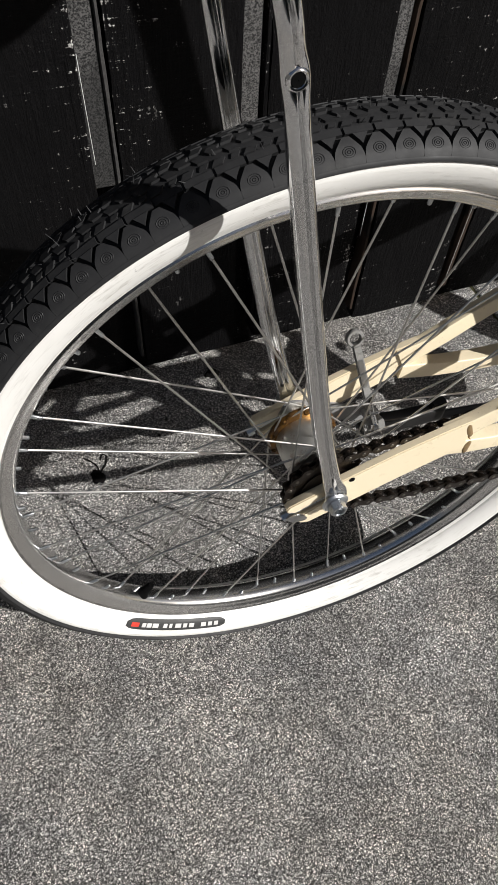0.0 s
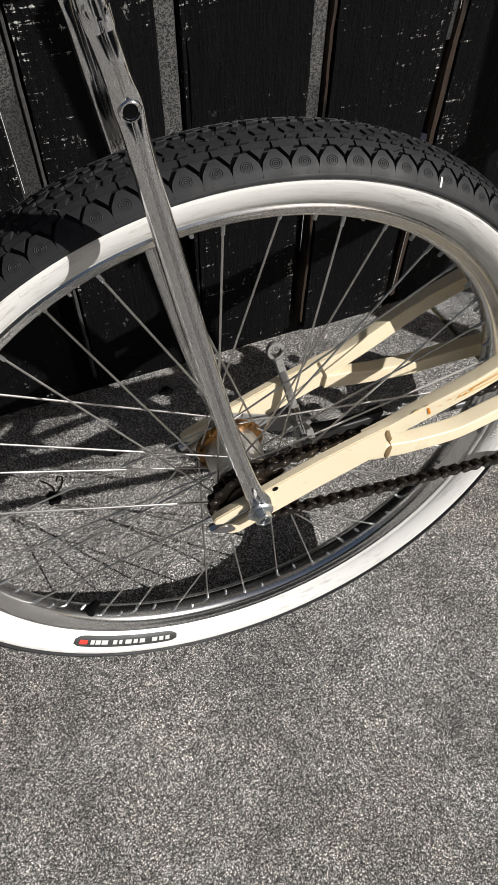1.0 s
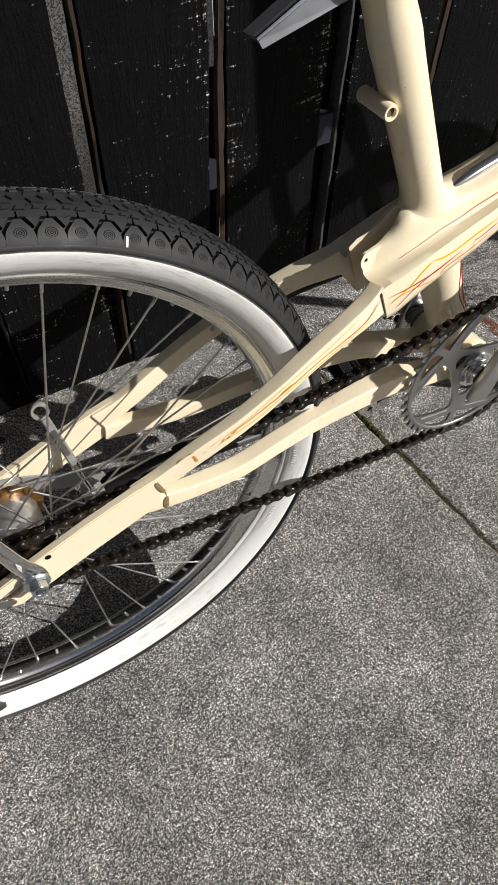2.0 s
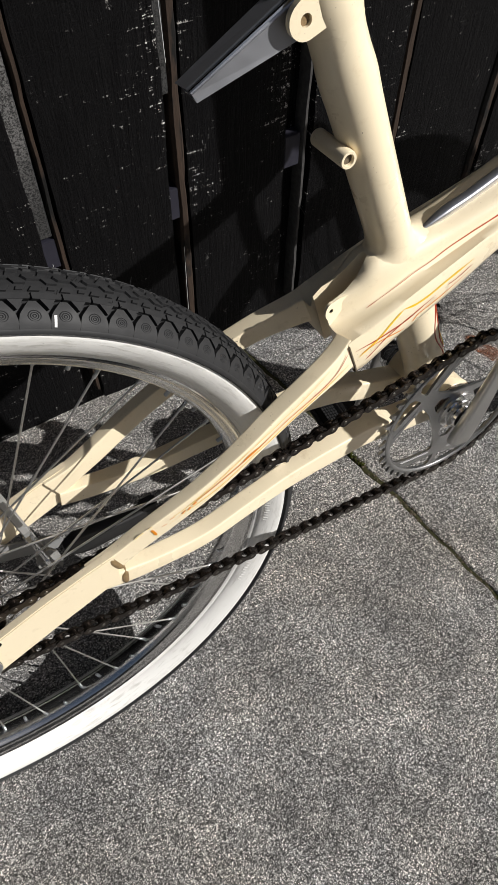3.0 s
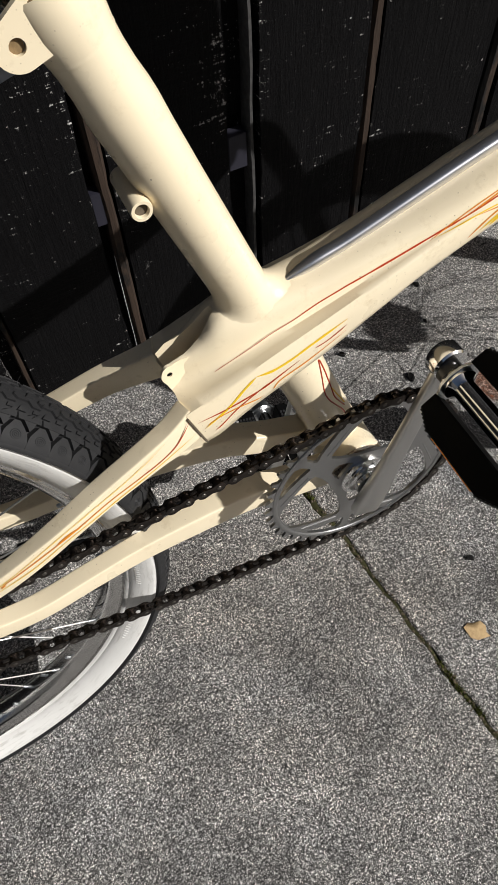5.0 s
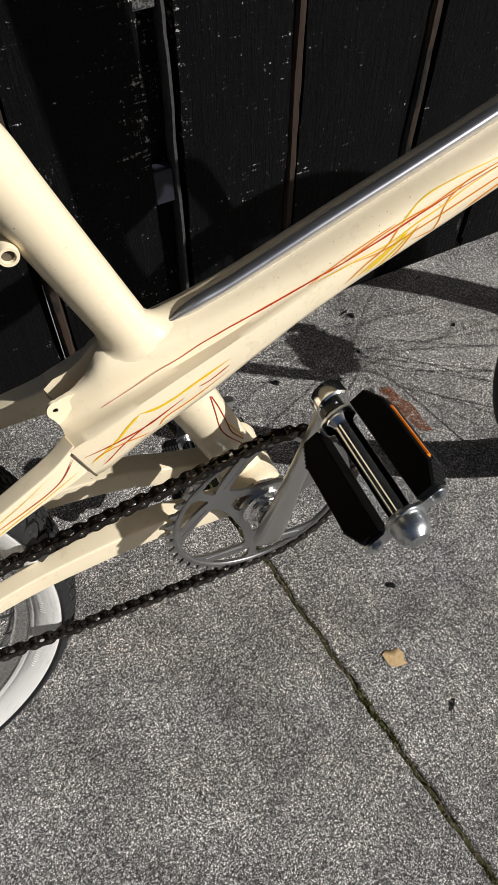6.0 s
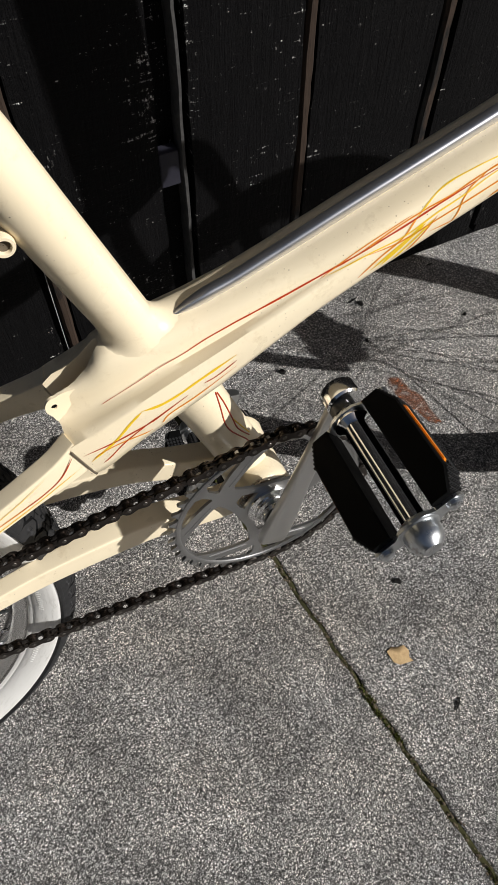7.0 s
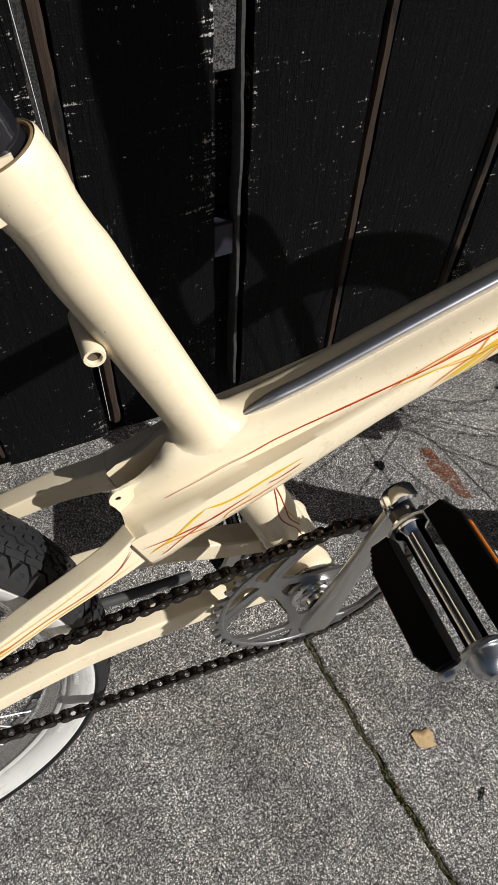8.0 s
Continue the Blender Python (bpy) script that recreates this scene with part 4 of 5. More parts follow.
        arc = [(0.3180 + 0.0105 * math.cos(radians(t)), 0.3785 + 0.0105 * math.sin(radians(t))) for t in range(125, 301, 12)]
        plate(bm, arc + [(0.3380, 0.3745), (0.3440, 0.3800), (0.3400, 0.4000), (0.3280, 0.3985)], side * 0.0105, side * 0.0145, [(0.3180, 0.3785, 0.0036)])
        part("clamp_ear", bm, CREAM, bike)
    bm = B()
    tube(bm, [(0.3175, 0.3785, -0.0155), (0.3175, 0.3785, 0.0125)], 0.0034, 14, Vector((1, 0, 0)))
    part("clamp_bolt_stub", bm, BRAZE, bike, "rusty bolt in the clamp ears")
    # tapering grey guard blade between the ears, folded along its top
    bm = B()
    a = [bm.verts.new(q) for q in ((0.2515, 0.3555, 0.000), (0.2525, 0.3540, 0.005), (0.2545, 0.3495, 0.006), (0.2545, 0.3495, 0.004), (0.2530, 0.3525, 0.003), (0.2520, 0.3535, -0.012), (0.2505, 0.3545, -0.012))]
    b = [bm.verts.new(q) for q in ((0.318, 0.3890, 0.000), (0.3195, 0.3865, 0.006), (0.3245, 0.3690, 0.0085), (0.3245, 0.3690, 0.0065), (0.3190, 0.3840, 0.004), (0.317, 0.3870, -0.012), (0.3165, 0.3890, -0.012))]
    ring_faces(bm, [a, b])
    blade = part("guard_blade", bm, BLADE, bike, "folded tapering grey metal guard blade", 20)
    # chrome bead added along the fold to draw its highlight
    bm = B()
    tube(bm, [(0.2520, 0.3548, 0.0030), (0.3190, 0.3880, 0.0035)], [0.0011, 0.0016], 8)
    part("lit_edge_bead", bm, CHROME, blade, "thin chrome bead added for the lit line along the fold")


frame_parts()


# ---- struts, axle nuts, brake arm ----
def struts():
    for side in (1, -1):
        line = [(0.0030, -0.006, 0.0588), (0.0020, 0.010, 0.0592), (-0.0065, 0.040, 0.0610), (-0.0240, 0.125, 0.0635), (-0.0420, 0.236, 0.0672), (-0.0545, 0.320, 0.0702), (-0.0595, 0.358, 0.0715), (-0.0612, 0.3720, 0.0718), (-0.0635, 0.3835, 0.0722), (-0.0655, 0.394, 0.0730), (-0.0680, 0.406, 0.0738), (-0.0694, 0.4152, 0.0742), (-0.0710, 0.425, 0.0745), (-0.105, 0.645, 0.075)]
        flat = [(0.0200, 0.0040), (0.0195, 0.0042), (0.0156, 0.0110), (0.0150, 0.0148), (0.0144, 0.0146), (0.0136, 0.0136), (0.0128, 0.0092), (0.0140, 0.0062), (0.0128, 0.0085), (0.0130, 0.0110), (0.0128, 0.0085), (0.0140, 0.0062), (0.0128, 0.0085), (0.0130, 0.0110)]
        bm = B()
        pts = spline([(p[0], p[1], side * p[2]) for p in line], 6)
        sizes = spline([(a, b, 0) for a, b in flat], 6)
        # a flattened tube with a pressed flute down each face
        ring_shape = []
        for k in range(100):
            a = 2 * math.pi * k / 100
            c, q = math.cos(a), math.sin(a)
            dent = 0.34 * math.exp(-((c + 0.06) / 0.15) ** 2)
            ring_shape.append((c, q * (1 - dent)))
        rings = []
        for i, p in enumerate(pts):
            d = (pts[min(i + 1, len(pts) - 1)] - pts[max(i - 1, 0)]).normalized()
            wv = (Vector((0, 0, 1)) - d * d.z).normalized()
            uv = wv.cross(d).normalized() * -1
            rings.append([bm.verts.new(p - uv * (c * sizes[i].x / 2) + wv * (q * sizes[i].y / 2)) for c, q in ring_shape])
        ring_faces(bm, rings)
        strut = part("chrome_strut", bm, STRUTCHROME, bike, "pitted chrome strut with flattened drilled ends", 60)
        for q in ((-0.0612, 0.3720, 0.0718), (-0.0694, 0.4152, 0.0742)):
            bm = B()
            lathe(bm, [(0.0029, -0.0006), (0.0036, 0.0005), (0.0044, 0.0007), (0.0052, 0.0002), (0.0056, -0.0010)], (q[0], q[1], q[2] + 0.0032), 24, closed=False)
            bmesh.ops.transform(bm, matrix=Matrix.Diagonal((1, 1, side, 1)), verts=bm.verts)
            rim = part("hole_rim", bm, STRUTCHROME, strut)
            # black disc within the rim gives the hole's shade by colour
            bm = B()
            disc_w(bm, (q[0], q[1]), 0.0031, side * (q[2] + 0.0010), side * (q[2] + 0.0034), 20)
            part("hole_shade_disc", bm, BLACKRUBBER, strut, "black disc for the shade inside a drilled hole")
        if side > 0:
            bm = B()
            plate(bm, [(-0.0045, 0.030), (-0.0030, 0.0345), (-0.0038, 0.038), (-0.0058, 0.042), (-0.0060, 0.036)], 0.0652, 0.0668)
            part("paint_chip", bm, GRIT, strut, "white paint chip")
        # washer and flange nut
        bm = B()
        lathe(bm, [(0.005, 0), (0.0118, 0), (0.0120, 0.001), (0.0105, 0.0026), (0.005, 0.0026)], (0.0015, -0.0015, 0.0612), 32)
        bmesh.ops.transform(bm, matrix=Matrix.Diagonal((1, 1, side, 1)), verts=bm.verts)
        part("washer", bm, ZINC, bike)
        bm = B()
        hexa = [(0.0015 + 0.0080 * math.cos(math.pi / 3 * k + 0.3), -0.0015 + 0.0080 * math.sin(math.pi / 3 * k + 0.3)) for k in range(6)]
        plate(bm, hexa, side * 0.0637, side * 0.0720, [(0.0015, -0.0015, 0.0046)])
        bmesh.ops.bevel(bm, geom=[e for e in bm.edges if len(e.link_faces) == 2 and e.calc_face_angle(0) > 1.0], offset=0.0006, segments=2, affect="EDGES")
        part("axle_nut", bm, ZINC, bike)


struts()


# ---- drive ----
CHAIN_W = 0.0430
RING_T, COG_T, PITCH = 44, 18, 0.0127
R_RING, R_COG = PITCH / (2 * math.sin(math.pi / RING_T)), PITCH / (2 * math.sin(math.pi / COG_T))


def toothed(teeth, pitch_r, centre, phase=0.0):
    out = []
    for i in range(teeth):
        for f, dr in ((-0.5, -0.0042), (-0.24, -0.0022), (-0.10, 0.0026), (0.10, 0.0026), (0.24, -0.0022)):
            a = 2 * math.pi * (i + f) / teeth + phase
            out.append((centre[0] + (pitch_r + dr) * math.cos(a), centre[1] + (pitch_r + dr) * math.sin(a)))
    return out


def fill_with_holes(bm, outline, holes, w0, w1):
    loops = [[Vector((x, y, w0)) for x, y in loop] for loop in [outline] + holes]
    flat = [p for loop in loops for p in loop]
    low = [bm.verts.new(p) for p in flat]
    top = [bm.verts.new((p.x, p.y, w1)) for p in flat]
    for tri in tessellate_polygon(loops):
        bm.faces.new([low[i] for i in tri])
        bm.faces.new([top[i] for i in reversed(tri)])
    start = 0
    for loop in loops:
        n = len(loop)
        for i in range(n):
            a, b = start + i, start + (i + 1) % n
            bm.faces.new((low[a], low[b], top[b], top[a]))
        start += n
    return bm


def drive():
    # chainring with cut-outs: triangular windows between slim slotted arms
    def P(r, a):
        return (BB.x + r * math.cos(radians(a)), BB.y + r * math.sin(radians(a)))
    holes = []
    for k in range(3):
        a = RING_TURN + 120 * k
        holes.append([P(r, a + t) for r, t in ((0.0796, -10), (0.0800, -5), (0.0801, 0), (0.0800, 5), (0.0796, 10), (0.0765, 14.5), (0.0690, 23), (0.0610, 34), (0.0555, 45), (0.0520, 48), (0.0440, 44), (0.0360, 35), (0.0305, 20), (0.0290, 0), (0.0305, -20), (0.0360, -35), (0.0440, -44), (0.0520, -48), (0.0555, -45), (0.0610, -34), (0.0690, -23), (0.0765, -14.5))])
        for f in (1, -1):
            slot = [P(r, a + 60 + f * t) for r, t in ((0.0740, 3.2), (0.0785, 6), (0.0798, 14), (0.0801, 24), (0.0800, 32), (0.0782, 31), (0.0715, 22), (0.0655, 11), (0.0625, 4.5), (0.0645, 3.0))]
            holes.append(slot if f > 0 else slot[::-1])
        holes.append([P(r, a + 60 + t) for r, t in ((0.0370, -7), (0.0375, 0), (0.0370, 7), (0.0300, 18), (0.0245, 24), (0.0235, 0), (0.0245, -24), (0.0300, -18))])
    bm = B()
    fill_with_holes(bm, toothed(RING_T, R_RING, BB), holes, CHAIN_W - 0.0013, CHAIN_W + 0.0013)
    ring = part("chainring", bm, RINGSTEEL, bike, "grey steel chainring with cut-out windows", 25)
    bm = B()
    lathe(bm, [(0.0848, -0.0002), (0.0848, 0.0008), (0.0836, 0.0015), (0.0820, 0.0015), (0.0809, 0.0006), (0.0809, -0.0002)], (BB.x, BB.y, CHAIN_W + 0.0012), 90)
    part("chainring_rim", bm, RINGSTEEL, ring)
    for k in range(3):
        for f in (1, -1):
            j = RING_TURN + 60 + 120 * k
            bm = B()
            a, b = P(0.0590, j + f * 12.5), P(0.0770, j + f * 39.0)
            tube(bm, [(*a, CHAIN_W + 0.0008), (*b, CHAIN_W + 0.0008)], 0.0011, 8)
            part("arm_rib", bm, RINGSTEEL, ring)
    bm = B()
    fill_with_holes(bm, toothed(COG_T, R_COG, (0, 0)), [[(0.019 * math.cos(-t), 0.019 * math.sin(-t)) for t in (2 * math.pi * k / 24 for k in range(24))]], CHAIN_W - 0.0012, CHAIN_W + 0.0012)
    part("sprocket", bm, CHAINSTEEL, bike, "oily rear sprocket", 25)
    bm = B()
    lathe(bm, [(0.008, 0.030), (0.020, 0.031), (0.0205, 0.040), (0.024, 0.0415), (0.024, 0.0455), (0.014, 0.0465), (0.008, 0.0465)], (0, 0, 0), 36)
    part("driver", bm, CHAINSTEEL, bike)
    # bearing cup, cone, lock nut and crank boss
    bm = B()
    lathe(bm, [(0.010, 0.032), (0.0245, 0.0335), (0.0245, 0.0365), (0.020, 0.0385), (0.010, 0.0385)], BB, 40)
    part("bearing_cup", bm, HUBSTEEL, bike, "rusty bearing cup")
    bm = B()
    lathe(bm, [(0.008, 0.044), (0.0215, 0.0445), (0.0215, 0.0470), (0.0165, 0.0485), (0.0165, 0.0515), (0.0125, 0.0530), (0.0125, 0.0565), (0.008, 0.057)], BB, 36)
    part("lock_nut", bm, CHROME, bike)
    # one-piece crank: right arm up, left arm down
    arm = Vector((0.0465, 0.1355, 0))
    for side in (1, -1):
        bm = B()
        e = BB + arm * side
        out = arm.normalized() * side
        across = Vector((out.y, -out.x, 0))
        stations = ((-0.0270, 0.0225, 0.0085, 0.0625), (-0.0240, 0.0245, 0.0115, 0.0630), (-0.0100, 0.0245, 0.0125, 0.0635), (0.0150, 0.0215, 0.0115, 0.0640), (0.0500, 0.0170, 0.0095, 0.0640), (0.1000, 0.0150, 0.0085, 0.0642), (0.1407, 0.0150, 0.0085, 0.0645))
        rings = []
        for t, wide, thick, w in stations:
            p = BB + out * t
            ring = []
            for k in range(20):
                a = 2 * math.pi * k / 20
                c, q = math.cos(a), math.sin(a)
                ring.append(bm.verts.new((p.x + across.x * math.copysign(abs(c) ** 0.5, c) * wide / 2, p.y + across.y * math.copysign(abs(c) ** 0.5, c) * wide / 2, side * (w + math.copysign(abs(q) ** 0.5, q) * thick / 2))))
            rings.append(ring)
        ring_faces(bm, rings)
        crank = part("crank_arm", bm, CRANKCHROME, bike, "grey chrome crank arm", 50)
        bm = B()
        lathe(bm, [(0.004, 0.0555), (0.0115, 0.056), (0.0135, 0.0585), (0.0135, 0.069), (0.0120, 0.0705), (0.004, 0.0705)], (e.x, e.y, 0), 32)
        bmesh.ops.transform(bm, matrix=Matrix.Diagonal((1, 1, side, 1)), verts=bm.verts)
        part("crank_eye", bm, CHROME, crank)
        pedal(e, side)
    chain()


RING_TURN = 198.0
PEDAL_TILT = 37.0


def pedal(e, side):
    def turned(bm, tilt):
        k, rise = (0.102, 0.149) if side > 0 else (0.11, 0.012)
        long = 1.078 if side > 0 else 1.0
        slant = Matrix(((1, 0, -k, k * side * 0.064), (0, 1, rise * side, -rise * 0.064), (0, 0, long, side * 0.068 * (1 - long)), (0, 0, 0, 1)))
        bmesh.ops.transform(bm, matrix=Matrix.Translation((e.x, e.y, 0)) @ slant @ Matrix.Rotation(radians(tilt), 4, "Z") @ Matrix.Diagonal((1, 1, side, 1)), verts=bm.verts)
        return bm
    e = e + (Vector((0.030, -0.020, 0)) if side < 0 else Vector((-0.0022, -0.0030, 0)))
    tilt = PEDAL_TILT if side > 0 else -14.0
    bm = B()
    lathe(bm, [(0.0004, 0.068), (0.0085, 0.068), (0.0085, 0.078), (0.0118, 0.079), (0.0125, 0.082), (0.0125, 0.086), (0.0090, 0.089), (0.0080, 0.091), (0.0080, 0.170), (0.0004, 0.170)], segs=32)
    body = part("pedal", turned(bm, 0), STRUTCHROME, bike, "pedal with black rubber blocks and a steel barrel")
    bm = B()
    lathe(bm, [(0.0070, 0.0700), (0.0095, 0.0702), (0.0095, 0.0782), (0.0070, 0.0784)], segs=28)
    part("spindle_collar", turned(bm, 0), BLACKPLASTIC, body, "black spindle collar")
    bm = B()
    lathe(bm, [(0.0004, 0.168), (0.0115, 0.168), (0.0136, 0.1705), (0.0132, 0.1725), (0.0121, 0.1732), (0.0121, 0.1745), (0.0117, 0.1795), (0.0098, 0.1838), (0.0066, 0.1864), (0.0061, 0.1869), (0.0004, 0.1871)], segs=36)
    part("pedal_cap", turned(bm, 0), ZINC, body, "dull chrome end cap")
    half = [(0.0, 0.0135), (0.0090, 0.0115), (0.0150, 0.0060), (0.0260, 0.0058), (0.0300, 0.0046), (0.0318, 0.0018)]
    for w0, w1 in ((0.0815, 0.0835), (0.1700, 0.1722)):
        bm = B()
        right = half + [(x, -y) for x, y in half[::-1]]
        plate(bm, right + [(-x, y) for x, y in right[::-1]][1:-1], w0, w1)
        part("end_plate", turned(bm, tilt), ZINC, body)
    for s in (1, -1):
        bm = B()
        out = [(0.0152, 0.0838), (0.0282, 0.0838), (0.0352, 0.1000), (0.0352, 0.1560), (0.0282, 0.1700), (0.0152, 0.1700)]
        rows = []
        for y, shrink in ((-0.0112, 0.0011), (-0.0100, 0.0), (0.0100, 0.0), (0.0112, 0.0011)):
            rows.append([bm.verts.new((s * (x + (shrink if x < 0.02 else -shrink)), y, w + math.copysign(shrink * 0.5, 0.127 - w))) for x, w in out])
        ring_faces(bm, rows)
        rub = part("rubber_block", turned(bm, tilt), BLACKRUBBER, body, "black rubber tread block")
        bm = B()
        # studs along the outer face and over its slanted ends
        for i in range(30):
            w = 0.0860 + 0.0028 * i
            x = float(np.interp(w, (0.0838, 0.1000, 0.1560, 0.1700), (0.0282, 0.0352, 0.0352, 0.0282)))
            for j in range(6):
                y = -0.0088 + 0.0035 * j
                if y > -0.0005 and 0.1010 < w < 0.1540:
                    continue
                block(bm, (s * x - 0.0009, y - 0.0011, w - 0.0009), (s * x + 0.0009, y + 0.0011, w + 0.0009))
        for i in range(15 if side < 0 else 0):
            for j in range(5):
                cw, cx = 0.0930 + 0.0046 * i, s * (0.0185 + 0.0038 * j)
                block(bm, (cx - 0.0012, 0.0105, cw - 0.0014), (cx + 0.0012, 0.0122, cw + 0.0014))
        part("tread_studs", turned(bm, tilt), RUBBER, rub)
        bm = B()
        block(bm, (s * 0.0350 - 0.0015, 0.0022, 0.1045), (s * 0.0350 + 0.0015, 0.0072, 0.1510), 0.0008)
        if side > 0:
            part("reflector", turned(bm, tilt), REFLECTOR, rub, "amber reflector strip")
        else:
            bm.free()
        bm = B()
        lathe(bm, [(0.0004, 0), (0.0052, 0), (0.0046, 0.0022), (0.0030, 0.0032), (0.0004, 0.0036)], (s * 0.0250, 0, 0.1722), 16)
        part("block_bolt", turned(bm, tilt), ZINC, body)


def chain():
    """The chain, link by link, round chainring and sprocket."""
    c0, c1 = Vector((BB.x, BB.y)), Vector((0, 0))
    axis = c0 - c1
    dist = axis.length
    a_ax = math.atan2(axis.y, axis.x)
    lean = math.acos((R_RING - R_COG) / dist)
    top0, top1 = a_ax + lean, a_ax - lean
    T = lambda c, r, a: Vector((c.x + r * math.cos(a), c.y + r * math.sin(a)))
    line = []
    t_cog, t_ring = T(c1, R_COG, top0), T(c0, R_RING, top0)
    b_cog, b_ring = T(c1, R_COG, top1), T(c0, R_RING, top1)
    for i in range(60):
        f = i / 60
        p = t_cog.lerp(t_ring, f)
        line.append(p + Vector((0, -0.004 * 4 * f * (1 - f))))
    for i in range(80):
        line.append(T(c0, R_RING, top0 - (2 * lean) * i / 80))
    for i in range(60):
        f = i / 60
        p = b_ring.lerp(b_cog, f)
        line.append(p + Vector((0, -0.005 * 4 * f * (1 - f))))
    for i in range(41):
        line.append(T(c1, R_COG, top1 - (2 * math.pi - 2 * lean) * i / 40))
    # walk equal pitches along the line
    total = sum((line[i + 1] - line[i]).length for i in range(len(line) - 1))
    count = 2 * round(total / PITCH / 2)
    step = total / count
    pins, want, run = [], 0.0, 0.0
    for i in range(len(line) - 1):
        seg = (line[i + 1] - line[i]).length
        while want <= run + seg + 1e-9 and len(pins) < count:
            pins.append(line[i].lerp(line[i + 1], (want - run) / seg))
            want += step
        run += seg

    def link_mesh(w, inner):
        bm = B()
        for s in (1, -1):
            out = []
            for cx, a0 in ((step, -90), (0, 90)):
                out += [(cx + 0.0050 * math.cos(radians(a0 + 22.5 * k)), 0.0050 * math.sin(radians(a0 + 22.5 * k))) for k in range(9)]
            out.insert(9, (step / 2, 0.0030))
            out.append((step / 2, -0.0030))
            plate(bm, out, s * w - 0.0006, s * w + 0.0006)
        for cx in (0, step):
            if inner:
                disc_w(bm, (cx, 0), 0.0039, -w + 0.0006, w - 0.0006, 12)
        bm.transform(BIKE.to_3x3().to_4x4())
        return mesh_of(bm, CHAINSTEEL, 35)

    outer_me, inner_me = link_mesh(0.0035, False), link_mesh(0.0021, True)
    bm = B()
    for p in pins:
        disc_w(bm, p, 0.0020, CHAIN_W - 0.0045, CHAIN_W + 0.0045, 10, 0.0005)
    chain_ob = part("chain", bm, PINSTEEL, bike, "dark oily roller chain")
    for i, p in enumerate(pins):
        d = pins[(i + 1) % count] - p
        ob = new("outer_link" if i % 2 else "inner_link", outer_me if i % 2 else inner_me)
        ob.parent = chain_ob
        ob.matrix_local = BIKE @ Matrix.Translation((p.x, p.y, CHAIN_W)) @ Matrix.Rotation(math.atan2(d.y, d.x), 4, "Z") @ BIKE.to_3x3().to_4x4().inverted()


drive()


# ---- brake arm, wrench and kickstand ----
def kickstand():
    """A folded kickstand along the left side: grey leg, black rubber foot, and a black pivot cap."""
    bm = B()
    tube(bm, spline([(0.403, -0.1215, -0.072), (0.392, -0.1212, -0.072), (0.330, -0.1180, -0.072), (0.260, -0.1130, -0.072), (0.190, -0.1040, -0.072), (0.120, -0.0960, -0.072)], 4), 0.0058, 14)
    leg = part("kickstand", bm, DARKSTEEL, bike, "grey steel kickstand leg folded along the wheel")
    bm = B()
    boxtube(bm, [(0.096, -0.082, -0.072, 0.010, 0.010), (0.101, -0.086, -0.072, 0.024, 0.014), (0.116, -0.0925, -0.072, 0.028, 0.016), (0.150, -0.0945, -0.072, 0.022, 0.016), (0.186, -0.0950, -0.072, 0.022, 0.015), (0.194, -0.0955, -0.072, 0.018, 0.013)], power=4.0)
    foot = part("foot", bm, BLACKPLASTIC, leg, "black rubber kickstand foot")
    bm = B()
    block(bm, (0.178, -0.0880, -0.0785), (0.1965, -0.0775, -0.0655), 0.002)
    part("foot_lug", bm, BLACKPLASTIC, foot)
    bm = B()
    lathe(bm, [(0.0004, -0.066), (0.0050, -0.066), (0.0056, -0.069), (0.0056, -0.078), (0.0040, -0.0815), (0.0004, -0.0820)], (0.4760, -0.0250, 0), 24)
    part("pivot_cap", bm, GLOSSBLACK, bike, "small glossy black cap behind the bracket")
    bm = B()
    lathe(bm, [(0.010, -0.0395), (0.0212, -0.0400), (0.0216, -0.0420), (0.0214, -0.0470), (0.0196, -0.0530), (0.0155, -0.0580), (0.0090, -0.0610), (0.0004, -0.0618)], BB, 40)
    part("left_lock_nut", bm, CHROME, bike, "dark-reflecting chrome lock nut")
    bm = B()
    lathe(bm, [(0.0004, -0.060), (0.0052, -0.060), (0.0056, -0.063), (0.0056, -0.070), (0.0048, -0.0715), (0.0004, -0.0715)], (0.5070, -0.024, 0), 20)
    part("pivot_bolt", bm, CHROME, bike, "bright bolt beside the bracket")


